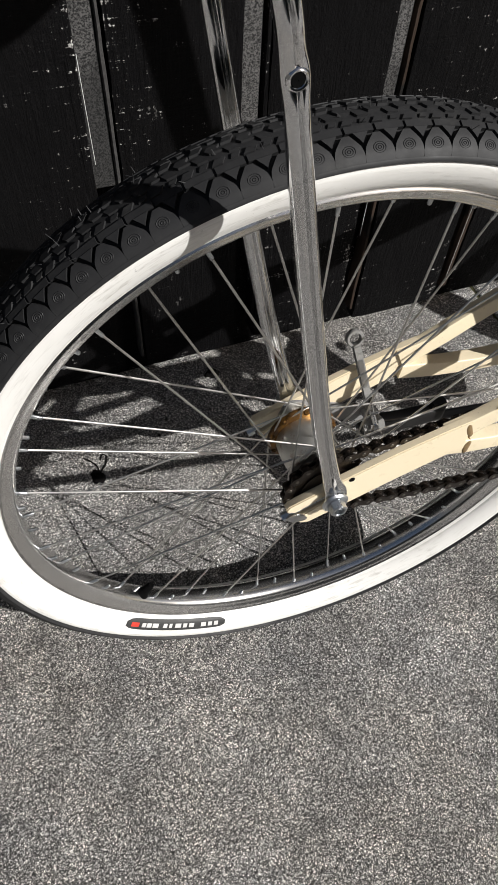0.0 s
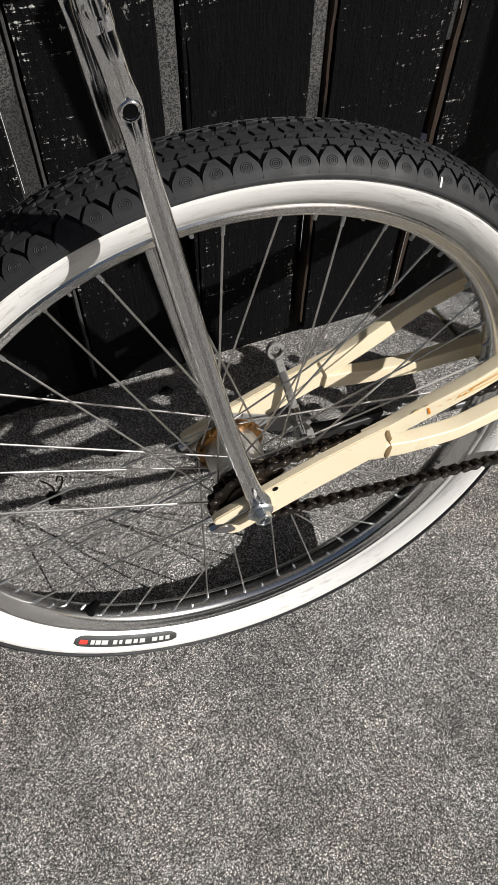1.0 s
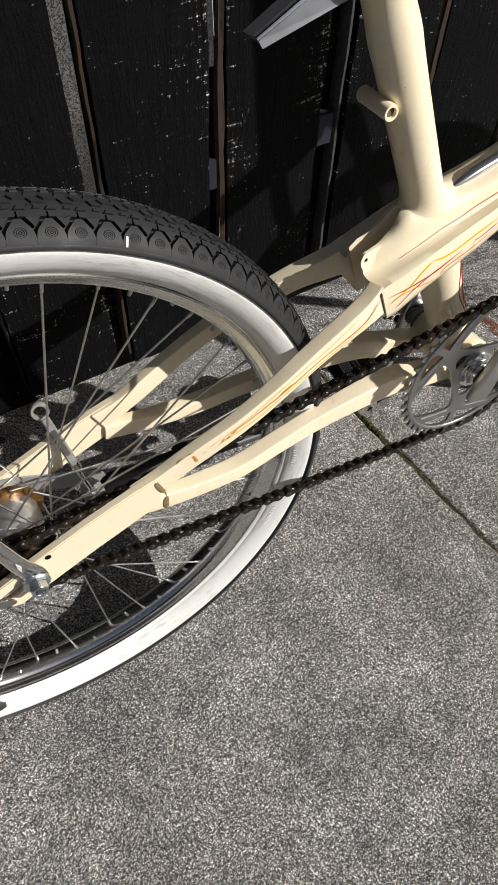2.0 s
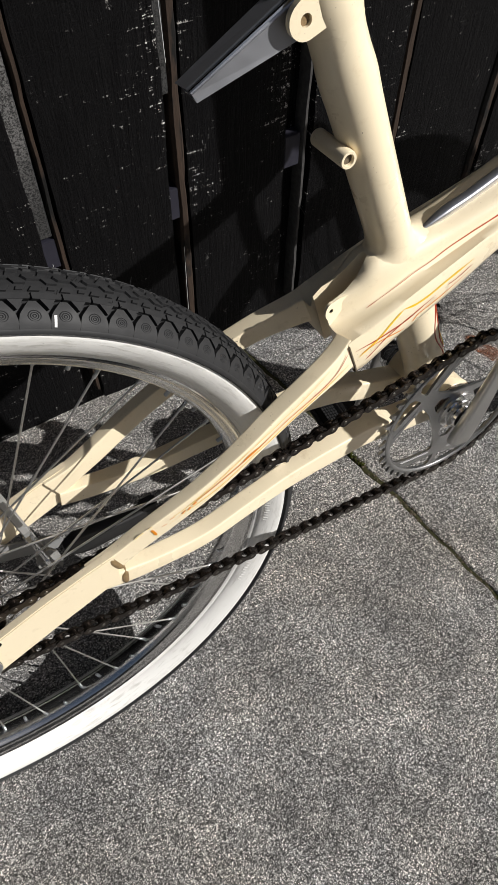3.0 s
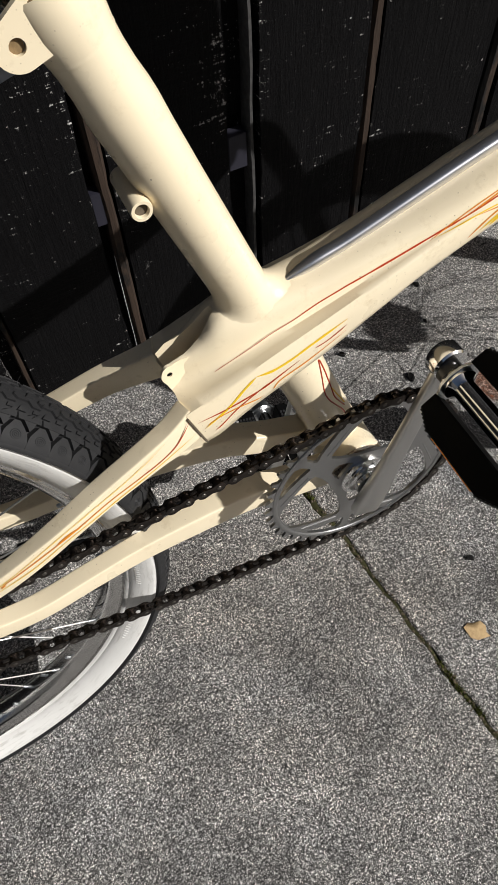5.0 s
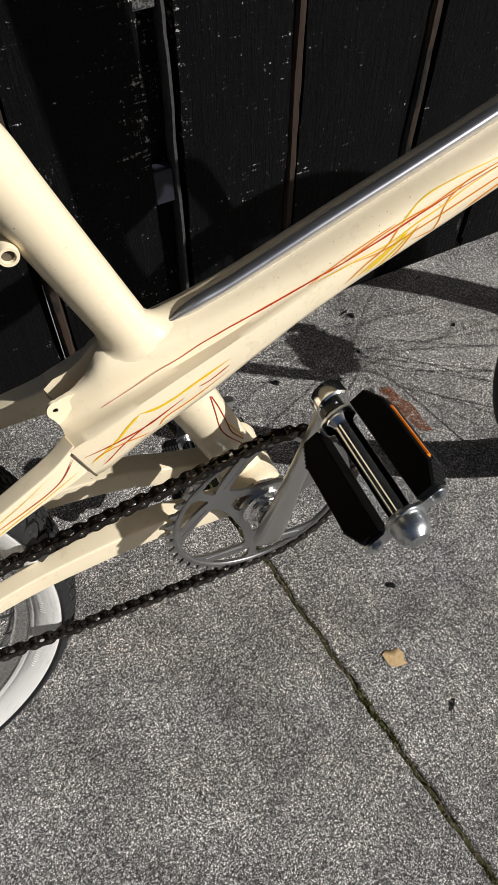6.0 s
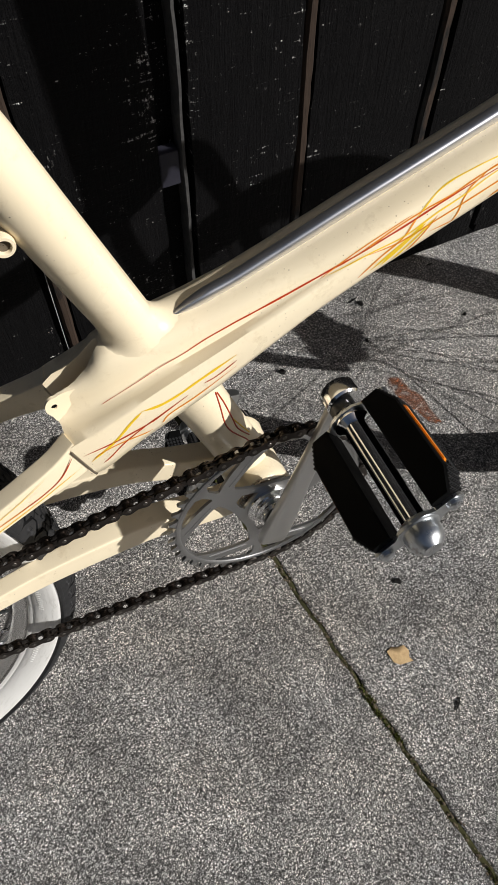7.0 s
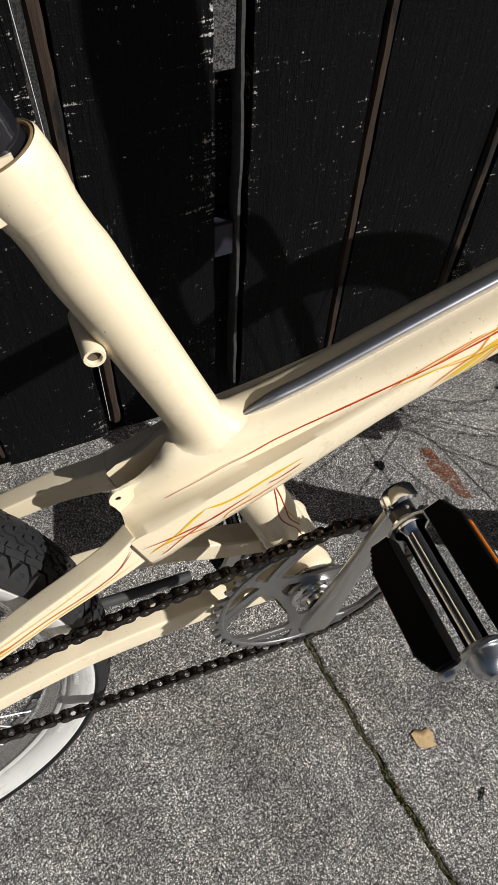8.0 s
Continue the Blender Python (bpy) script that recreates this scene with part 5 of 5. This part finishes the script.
def lower_fittings():
    bm = B()
    plate(bm, [(-0.014, 0.0), (-0.009, 0.013), (0.0, 0.017), (0.014, 0.013), (0.050, -0.004), (0.090, -0.022), (0.096, -0.033), (0.088, -0.042), (0.046, -0.026), (0.008, -0.016), (-0.009, -0.012)], -0.0450, -0.0430, [(0.0, 0.0, 0.005)])
    part("brake_arm", bm, ARMSTEEL, bike, "grey coaster brake arm")
    # combination wrench bolted to the brake arm
    a, b = Vector((0.0596, 0.0700, -0.0550)), Vector((0.0759, -0.0145, -0.0220))
    d = (b - a).normalized()
    bm = B()
    lathe(bm, [(0.0056, -0.0035), (0.0077, -0.0035), (0.0085, -0.0022), (0.0085, 0.0022), (0.0077, 0.0035), (0.0056, 0.0035), (0.0053, 0.0)], (0, 0, 0), 28)
    side = Vector((0, 0, 1)).cross(d).normalized()
    nrm = d.cross(side).normalized()
    m = Matrix((side, d, nrm)).transposed().to_4x4()
    m.translation = a
    boxbm = B()
    block(boxbm, (-0.0041, 0.0078, -0.0020), (0.0041, 0.090, 0.0020), 0.0012)
    plate(boxbm, [(-0.006, 0.086), (-0.0105, 0.094), (-0.0105, 0.106), (-0.0055, 0.111), (-0.0042, 0.100), (0.0, 0.0965), (0.0042, 0.100), (0.0055, 0.111), (0.0105, 0.106), (0.0105, 0.094), (0.006, 0.086)], -0.0022, 0.0022)
    me = bpy.data.meshes.new("tmp")
    boxbm.to_mesh(me)
    boxbm.free()
    bm.from_mesh(me)
    bpy.data.meshes.remove(me)
    bm.transform(m)
    wrench = part("wrench", bm, SATIN, bike, "chrome combination spanner on the brake arm")
    bm = B()
    block(bm, (-0.0026, 0.022, 0.0014), (0.0026, 0.052, 0.0025), 0.0008)
    bm.transform(m)
    part("shank_panel", bm, RINGSTEEL, wrench, "dull recessed shank panel")
    bm = B()
    for k, (y0, y1, r) in enumerate(((0.060, 0.066, 0.0042), (0.066, 0.092, 0.0026), (0.092, 0.098, 0.0042))):
        tube(bm, [(0.0, y0, 0.0050), (0.0, y1, 0.0050)], r, 6 if r > 0.003 else 12, Vector((0, 0, 1)))
    bm.transform(m)
    part("clip_bolt", bm, CHROME, wrench, "bright clip bolt along the shank")
    kickstand()
    bm = B()
    hexa = [(b.x + 0.0034 * math.cos(math.pi / 3 * k), b.y - 0.008 + 0.0034 * math.sin(math.pi / 3 * k)) for k in range(6)]
    plate(bm, hexa, -0.0440, -0.0260)
    part("clamp_bolt", bm, ZINC, bike)


lower_fittings()


# ---- front end, out of view but for its shadow ----
def front_end():
    ax = Vector((1.088, 0.0, 0))
    wheel("front_wheel", ax, "chrome rim of the front wheel", tread=False)
    bm = B()
    tube(bm, [(0.795, 0.66, 0), (0.812, 0.60, 0), (0.838, 0.50, 0), (0.866, 0.37, 0), (0.874, 0.335, 0)], [0.024, 0.033, 0.036, 0.038, 0.034], 28)
    part("head_tube", bm, CREAM, bike)
    for side in (1, -1):
        bm = B()
        tube(bm, spline([(0.880, 0.350, side * 0.012), (0.900, 0.335, side * 0.045), (0.975, 0.20, side * 0.052), (1.04, 0.07, side * 0.055), (1.088, 0.0, side * 0.057)], 5), 0.010, 16)
        part("fork_blade", bm, CREAM, bike)
    bm = B()
    tube(bm, spline([(0.66, 1.02, 0.36), (0.76, 1.03, 0.34), (0.80, 0.98, 0.30), (0.79, 0.74, 0.10), (0.785, 0.70, 0.04), (0.785, 0.70, -0.04), (0.79, 0.74, -0.10), (0.80, 0.98, -0.30), (0.76, 1.03, -0.34), (0.66, 1.02, -0.36)], 6), 0.011, 16)
    part("handlebar", bm, CHROME, bike, "chrome high-rise handlebar")
    bm = B()
    tube(bm, [(0.80, 0.64, 0), (0.79, 0.68, 0), (0.785, 0.715, 0)], 0.016, 16)
    part("stem", bm, CHROME, bike)
    # long saddle on the post and the struts
    bm = B()
    boxtube(bm, [(-0.26, 0.700, 0, 0.05, 0.12), (-0.12, 0.640, 0, 0.06, 0.13), (0.05, 0.585, 0, 0.065, 0.13), (0.16, 0.565, 0, 0.065, 0.12), (0.25, 0.605, 0, 0.05, 0.11), (0.36, 0.640, 0, 0.04, 0.08)], power=3.0)
    part("saddle", bm, BLACKRUBBER, bike, "black padded long saddle")


front_end()


# ---- hand-painted pinstripes ----
def stay_faces():
    """Where the outer face of the upper stay stands, as (ahead, right) pairs."""
    line, sizes = spline([q[:3] for q in STAY], 6), spline([(q[3], q[4], 0) for q in STAY], 6)
    out = []
    for i, p in enumerate(line):
        d = (line[min(i + 1, len(line) - 1)] - line[max(i - 1, 0)]).normalized()
        o = p + (Vector((0, 0, 1)) - d * d.z).normalized() * (sizes[i].y / 2)
        out.append((o.x, o.z))
    return out


STAY_OUT = stay_faces()


def stay_face(u):
    return float(np.interp(u, [a for a, b in STAY_OUT], [b for a, b in STAY_OUT])) + 0.0003


def flank_place(u, v, ref):
    """The place on the beam's flank that lies on the slanting line through (right, up) = (ref, v)."""
    p = [(a, b, b - 1.2 * (a - ref)) for a, b in beam_profile(u)[:14]]
    for (a0, b0, f0), (a1, b1, f1) in zip(p, p[1:]):
        if f1 <= v <= f0:
            t = (f0 - v) / max(1e-9, f0 - f1)
            return a0 + (a1 - a0) * t, b0 + (b1 - b0) * t
    return p[-1][0], p[-1][1]


def stripe(pts, width, material, face, owner, label):
    """A thin brushed line of paint along a flank, tapered at both ends."""
    line = spline([(u, v, 0) for u, v in pts], 8)
    bm = B()
    rows = []
    n = len(line) - 1
    for i, p in enumerate(line):
        d = (line[min(i + 1, n)] - line[max(i - 1, 0)]).normalized()
        side = Vector((-d.y, d.x, 0))
        thin = 1.0 if face == "beam" else 0.72 if face == "stay" else float(np.interp(p.x, (0.379, 0.384, 0.43, 0.50), (0.9, 0.34, 0.50, 1.0)))
        half = width / 2 * thin * max(0.15, min(1.0, 6 * i / n, 6 * (n - i) / n)) * (1 + 0.35 * noise.noise((p.x * 90, p.y * 90, width * 1e4)))
        row = []
        for q in (p - side * half, p, p + side * half):
            if face == "stay":
                row.append(bm.verts.new((q.x, q.y, stay_face(q.x) + 0.0004)))
            else:
                ref = float(np.interp(q.x, (0.47, 0.55), (0.022, 0.0300))) if face == "hump" else float(np.interp(q.x, (0.46, 0.52), (0.033, 0.0310)))
                w, v = flank_place(q.x, q.y, ref)
                lift = 0.0010 * math.exp(-((q.x - 0.415) / 0.018) ** 2) if face == "hump" else 0.0
                row.append(bm.verts.new((q.x, v + 0.0002 + lift, w + 0.00035 + lift)))
        rows.append(row)
    ring_faces(bm, rows, closed_u=False, caps=False)
    part("pinstripe", bm, material, owner, label)


def pinstripes():
    beam = [o for o in bike.children if o.name == "main_beam"][0]
    stay = [o for o in bike.children if o.name == "upper_stay"][0]
    low = [o for o in bike.children if o.name == "lower_seat_tube"][0]
    R, O, Y = (REDPAINT, "red painted pinstripe"), (ORANGEPAINT, "orange painted pinstripe"), (YELLOWPAINT, "yellow painted pinstripe")
    for pts, wide, (m, lab) in (
            (((0.3745, 0.1628), (0.3775, 0.1640), (0.3998, 0.1716), (0.4154, 0.1776), (0.4323, 0.1822), (0.4494, 0.1885), (0.4713, 0.1945), (0.5000, 0.2045), (0.5256, 0.2140), (0.5519, 0.2235), (0.5826, 0.2334), (0.6118, 0.2440), (0.6459, 0.2550), (0.700, 0.270)), 0.0015, R),
            (((0.5401, 0.2205), (0.5573, 0.2270), (0.5789, 0.2364), (0.5983, 0.2430), (0.6155, 0.2475), (0.6296, 0.2532), (0.6447, 0.2585), (0.690, 0.272)), 0.0012, O),
            (((0.5280, 0.2160), (0.5404, 0.2178), (0.5604, 0.2221), (0.5831, 0.2264), (0.6048, 0.2364), (0.6168, 0.2410), (0.6265, 0.2450), (0.6457, 0.2541), (0.690, 0.270)), 0.0012, Y),
            (((0.5529, 0.2207), (0.5785, 0.2225), (0.6034, 0.2303), (0.6232, 0.2370), (0.6481, 0.2459), (0.690, 0.261)), 0.0012, O),
            (((0.5906, 0.2359), (0.5979, 0.2452), (0.6074, 0.2546), (0.6176, 0.2600), (0.6299, 0.2630), (0.6436, 0.2655), (0.685, 0.271)), 0.0013, Y),
            (((0.5250, 0.2150), (0.5480, 0.2262), (0.5700, 0.2350), (0.5890, 0.2420)), 0.0009, O),
            (((0.5514, 0.2048), (0.5664, 0.2157), (0.5808, 0.2245), (0.5895, 0.2350), (0.5927, 0.2386)), 0.0013, O),
            (((0.5600, 0.2074), (0.5766, 0.2176), (0.5909, 0.2270), (0.5959, 0.2312)), 0.0016, Y), (((0.5672, 0.2091), (0.5829, 0.2196), (0.5980, 0.2313)), 0.0016, Y), (((0.5732, 0.2083), (0.5917, 0.2220), (0.6035, 0.2324)), 0.0015, Y), (((0.5780, 0.2079), (0.5946, 0.2210), (0.6058, 0.2343)), 0.0012, O),
            (((0.6160, 0.2238), (0.6214, 0.2310), (0.6236, 0.2408), (0.6283, 0.2482), (0.6360, 0.2538), (0.6449, 0.2590), (0.680, 0.268)), 0.0012, O), (((0.6020, 0.2240), (0.6256, 0.2275), (0.6386, 0.2315), (0.6502, 0.2389), (0.69, 0.256)), 0.0013, O),
            (((0.3557, 0.1246), (0.3739, 0.1358), (0.3869, 0.1479), (0.3955, 0.1550)), 0.0017, Y), (((0.3950, 0.1556), (0.4080, 0.1551), (0.4219, 0.1588), (0.4361, 0.1650), (0.4639, 0.1765)), 0.0020, Y),
            (((0.3520, 0.1331), (0.3730, 0.1355), (0.3905, 0.1394), (0.4011, 0.1425), (0.4111, 0.1472), (0.4282, 0.1554)), 0.0013, R), (((0.4399, 0.1611), (0.4494, 0.1638), (0.4636, 0.1713)), 0.0009, R),
            (((0.3594, 0.1160), (0.3687, 0.1225), (0.3816, 0.1326), (0.3994, 0.1422), (0.4110, 0.1467)), 0.0011, (REDPAINT, "red painted pinstripe")),
            (((0.3570, 0.1266), (0.3652, 0.1302), (0.3791, 0.1327), (0.4033, 0.1347), (0.4131, 0.1435), (0.4347, 0.1521), (0.4633, 0.1664)), 0.0010, O)):
        stripe(pts, wide, m, "hump" if pts[0][0] == 0.3745 else "beam", beam, lab)
    for pts, wide, (m, lab) in (
            (((0.3462, 0.1466), (0.3342, 0.1331), (0.3204, 0.1267), (0.3023, 0.1222)), 0.0013, R),
            (((0.3250, 0.1284), (0.3045, 0.1223), (0.2799, 0.1155), (0.2525, 0.1055), (0.2255, 0.0944), (0.1986, 0.0829), (0.1918, 0.0791)), 0.0012, O),
            (((0.3262, 0.1414), (0.3079, 0.1322), (0.2853, 0.1227), (0.2628, 0.1152), (0.2426, 0.1073), (0.2130, 0.0920), (0.1856, 0.0781), (0.1725, 0.0733)), 0.0008, Y),
            (((0.3490, 0.1315), (0.3362, 0.1284), (0.3201, 0.1238), (0.2973, 0.1168), (0.2699, 0.1076), (0.2472, 0.1003), (0.2195, 0.0866), (0.1930, 0.0764), (0.1704, 0.0662)), 0.0010, Y),
            (((0.2560, 0.1063), (0.2473, 0.1046), (0.2382, 0.1001)), 0.0022, O),
            (((0.1959, 0.0805), (0.1922, 0.0783)), 0.0017, O), (((0.1906, 0.0776), (0.1878, 0.0742)), 0.0016, O), (((0.1859, 0.0762), (0.1826, 0.0728)), 0.0013, O), (((0.1566, 0.0680), (0.1581, 0.0644), (0.1598, 0.0590)), 0.0030, O),
            (((0.1421, 0.0645), (0.1466, 0.0675), (0.1507, 0.0692)), 0.0007, Y), (((0.1534, 0.0705), (0.1580, 0.0722)), 0.0007, Y), (((0.1721, 0.0719), (0.1771, 0.0735)), 0.0007, O), (((0.1652, 0.0672), (0.1699, 0.0684)), 0.0006, O)):
        stripe(pts, wide, m, "stay", stay, lab)
    # loops that run down the lower seat tube
    for line, (m, lab) in (
            (((0.4536, 0.1269, 0.0156), (0.4554, 0.1119, 0.0173), (0.4572, 0.0935, 0.0189), (0.4609, 0.0824, 0.0193), (0.4671, 0.0722, 0.0185), (0.4749, 0.0599, 0.0169), (0.4791, 0.0497, 0.0166)), R),
            (((0.4551, 0.1249, 0.0145), (0.4600, 0.1097, 0.0142), (0.4646, 0.0909, 0.0157), (0.4681, 0.0779, 0.0168), (0.4780, 0.0609, 0.0141)), R),
            (((0.4646, 0.0909, 0.0157), (0.4700, 0.0799, 0.0147), (0.4787, 0.0626, 0.0127)), Y)):
        bm = B()
        tube(bm, spline(line, 4), 0.0006, 6)
        part("pinstripe", bm, m, low, lab)


pinstripes()


# ---- small things on the paving ----
def flat_patch(name, centre, size, turn, material, label, category, seed, lift=0.0015, curl=0.0, kind=""):
    rnd = random.Random(seed)
    bm = B()
    n = 16
    ring, mid = [], []
    for i in range(n):
        a = 2 * math.pi * i / n
        r = 1 + rnd.uniform(-0.22, 0.22)
        x, y = size[0] * r * math.cos(a), size[1] * r * math.sin(a)
        c, q = math.cos(turn), math.sin(turn)
        p = Vector((centre[0] + x * c - y * q, centre[1] + x * q + y * c, 0))
        ring.append(bm.verts.new(p + Vector((0, 0, 0.0006 + curl * rnd.random()))))
        mid.append(bm.verts.new(p.lerp(Vector((*centre, 0)), 0.35) + Vector((0, 0, lift + curl * 0.3 * rnd.random()))))
    ring_faces(bm, [ring, mid], caps=False)
    bm.faces.new(mid)
    bm.faces.new([bm.verts.new((v.co.x, v.co.y, 0.0002)) for v in ring])
    return thing(name, bm, material, label, category, kind=kind)


def leaf():
    bm = B()
    pts = [(-0.0135, 0.010), (-0.006, 0.0125), (0.001, 0.009), (0.0085, 0.008), (0.0115, 0.0), (0.007, -0.007), (0.0095, -0.0125), (0.002, -0.0115), (-0.007, -0.010), (-0.0125, -0.004)]
    top = [bm.verts.new((0.963 + x, 0.4385 + y, 0.0016 + 0.0011 * math.sin(9 * i))) for i, (x, y) in enumerate(pts)]
    low = [bm.verts.new((v.co.x, v.co.y, max(0.0002, v.co.z - 0.0008))) for v in top]
    c = bm.verts.new((0.963, 0.4385, 0.0026))
    for i in range(len(top)):
        k = (i + 1) % len(top)
        bm.faces.new((top[i], top[k], c))
        bm.faces.new((low[i], low[k], top[k], top[i]))
    bm.faces.new(low)
    thing("dry_leaf", bm, LEAF, "curled tan dry leaf scrap on the paving", "leaf", smooth=80)


leaf()
flat_patch("rust_stain", (1.1765, 0.742), (0.055, 0.0125), -1.357, RUST, "orange-brown rust stain on the concrete", "stain", 3, 0.0007)
flat_patch("rust_flake", (1.172, 0.779), (0.013, 0.008), -1.1, RUST, "thicker flake of red rust on the concrete", "rust", 5, 0.0012)
flat_patch("oil_drip", (0.164, 0.824), (0.0095, 0.0125), 0.3, OIL, "glossy black oil blob on the concrete", "oil", 7, 0.0018)
bm = B()
tube(bm, spline([(0.168, 0.830, 0.0008), (0.166, 0.842, 0.0008), (0.158, 0.852, 0.0008), (0.152, 0.858, 0.0006)], 4), 0.0012, 6)
tube(bm, spline([(0.170, 0.830, 0.0008), (0.178, 0.838, 0.0008), (0.183, 0.850, 0.0008), (0.178, 0.856, 0.0006), (0.173, 0.848, 0.0006)], 4), 0.0010, 6)
thing("oil_trickle", bm, OIL, "thin black oil trickle beside the blob", "oil")
for i, (x, y, r) in enumerate(((0.367, 0.945, 0.011), (1.095, 0.787, 0.0075), (1.008, 0.518, 0.0055), (0.279, 0.887, 0.0032), (1.201, 0.935, 0.006), (1.338, 0.845, 0.004), (1.172, 0.866, 0.004), (1.027, 0.869, 0.006), (0.262, 0.862, 0.003))):
    o = flat_patch("dirt_crumb", (x, y), (r, r * 0.7), i * 1.3, OIL, "small black crumb of dirt on the concrete", "dirt", 40 + i, r * 0.7, r * 0.15)
    tagged(o, group="dirt crumbs")
for i, (x, y, t, ln) in enumerate(((0.992, 0.362, 0.7, 0.016), (1.192, 0.945, 0.25, 0.020), (1.345, 0.958, 0.1, 0.012))):
    bm = B()
    d = Vector((math.cos(t), math.sin(t), 0)) * ln / 2
    tube(bm, [Vector((x, y, 0.0014)) - d, Vector((x + 0.0012, y, 0.0022)), Vector((x, y, 0.0014)) + d], [0.0006, 0.0013, 0.0008], 6)
    tagged(thing("dark_twig", bm, OIL, "short dark twig lying on the concrete", "twig"), group="twigs")

# loose pale grit
bm = B()
rnd = random.Random(77)
for i in range(420):
    x, y, r = rnd.uniform(-0.15, 1.5), rnd.uniform(0.0, 0.95), rnd.choice((0.0008, 0.0011, 0.0016))
    bmesh.ops.create_icosphere(bm, subdivisions=1, radius=r, matrix=Matrix.Translation((x, y, r * 0.45)) @ Matrix.Diagonal((1, rnd.uniform(0.6, 1.3), 0.6, 1)))
for i in range(46):
    x, y, t, r = rnd.uniform(-0.15, 1.5), rnd.uniform(-0.05, 0.9), rnd.uniform(0, 3.1), rnd.uniform(0.0016, 0.0030)
    bmesh.ops.create_icosphere(bm, subdivisions=1, radius=r, matrix=Matrix.Translation((x, y, 0.0003)) @ Matrix.Rotation(t, 4, "Z") @ Matrix.Diagonal((rnd.uniform(0.8, 1.8), 0.55, 0.28, 1)))
thing("loose_grit", bm, GRIT, "pale loose grit scattered over the concrete", "grit", kind="stuff", smooth=0)

# moss tufts in the joint
bm = B()
for i in range(2200):
    y = rnd.uniform(-0.35, 0.85)
    if noise.noise((y * 9, 4, 1)) < 0.12:
        continue
    x = joint_x(y) + rnd.uniform(-0.003, 0.003)
    e = Vector((x + rnd.uniform(-0.0025, 0.0025), y + rnd.uniform(-0.0025, 0.0025), rnd.uniform(0.0, 0.0040)))
    tube(bm, [(x, y, -0.005), e], [0.0010, 0.0004], 3)
thing("joint_moss", bm, GREENMOSS, "short green moss growing in the paving joint", "moss", kind="stuff", smooth=0)

# brown crumbs of soil along the joint
bm = B()
for i in range(520):
    y, r = rnd.uniform(-0.3, 0.85), rnd.uniform(0.0007, 0.0019)
    x = joint_x(y) + rnd.gauss(0.0005, 0.0028)
    bmesh.ops.create_icosphere(bm, subdivisions=1, radius=r, matrix=Matrix.Translation((x, y, -0.0006)) @ Matrix.Diagonal((1, rnd.uniform(0.7, 1.6), 0.8, 1)))
thing("joint_crumbs", bm, SOIL, "brown crumbs of soil along the paving joint", "soil", kind="stuff", smooth=0)

# cobweb strands on the fence
for pts in (((0.5812, 0.956, 0.304), (0.5802, 0.957, 0.257), (0.5798, 0.957, 0.205)), ((0.7495, 0.956, 0.253), (0.7488, 0.957, 0.185), (0.7482, 0.957, 0.070)), ((0.742, 0.957, 0.62), (0.745, 0.958, 0.55), (0.747, 0.958, 0.49)), ((0.2465, 0.957, 0.50), (0.2470, 0.957, 0.44), (0.2475, 0.957, 0.385))):
    bm = B()
    tube(bm, spline(pts, 5), 0.00028, 5)
    tagged(thing("cobweb_strand", bm, WEB, "taut white cobweb strand across the fence boards", "cobweb"), group="cobwebs")
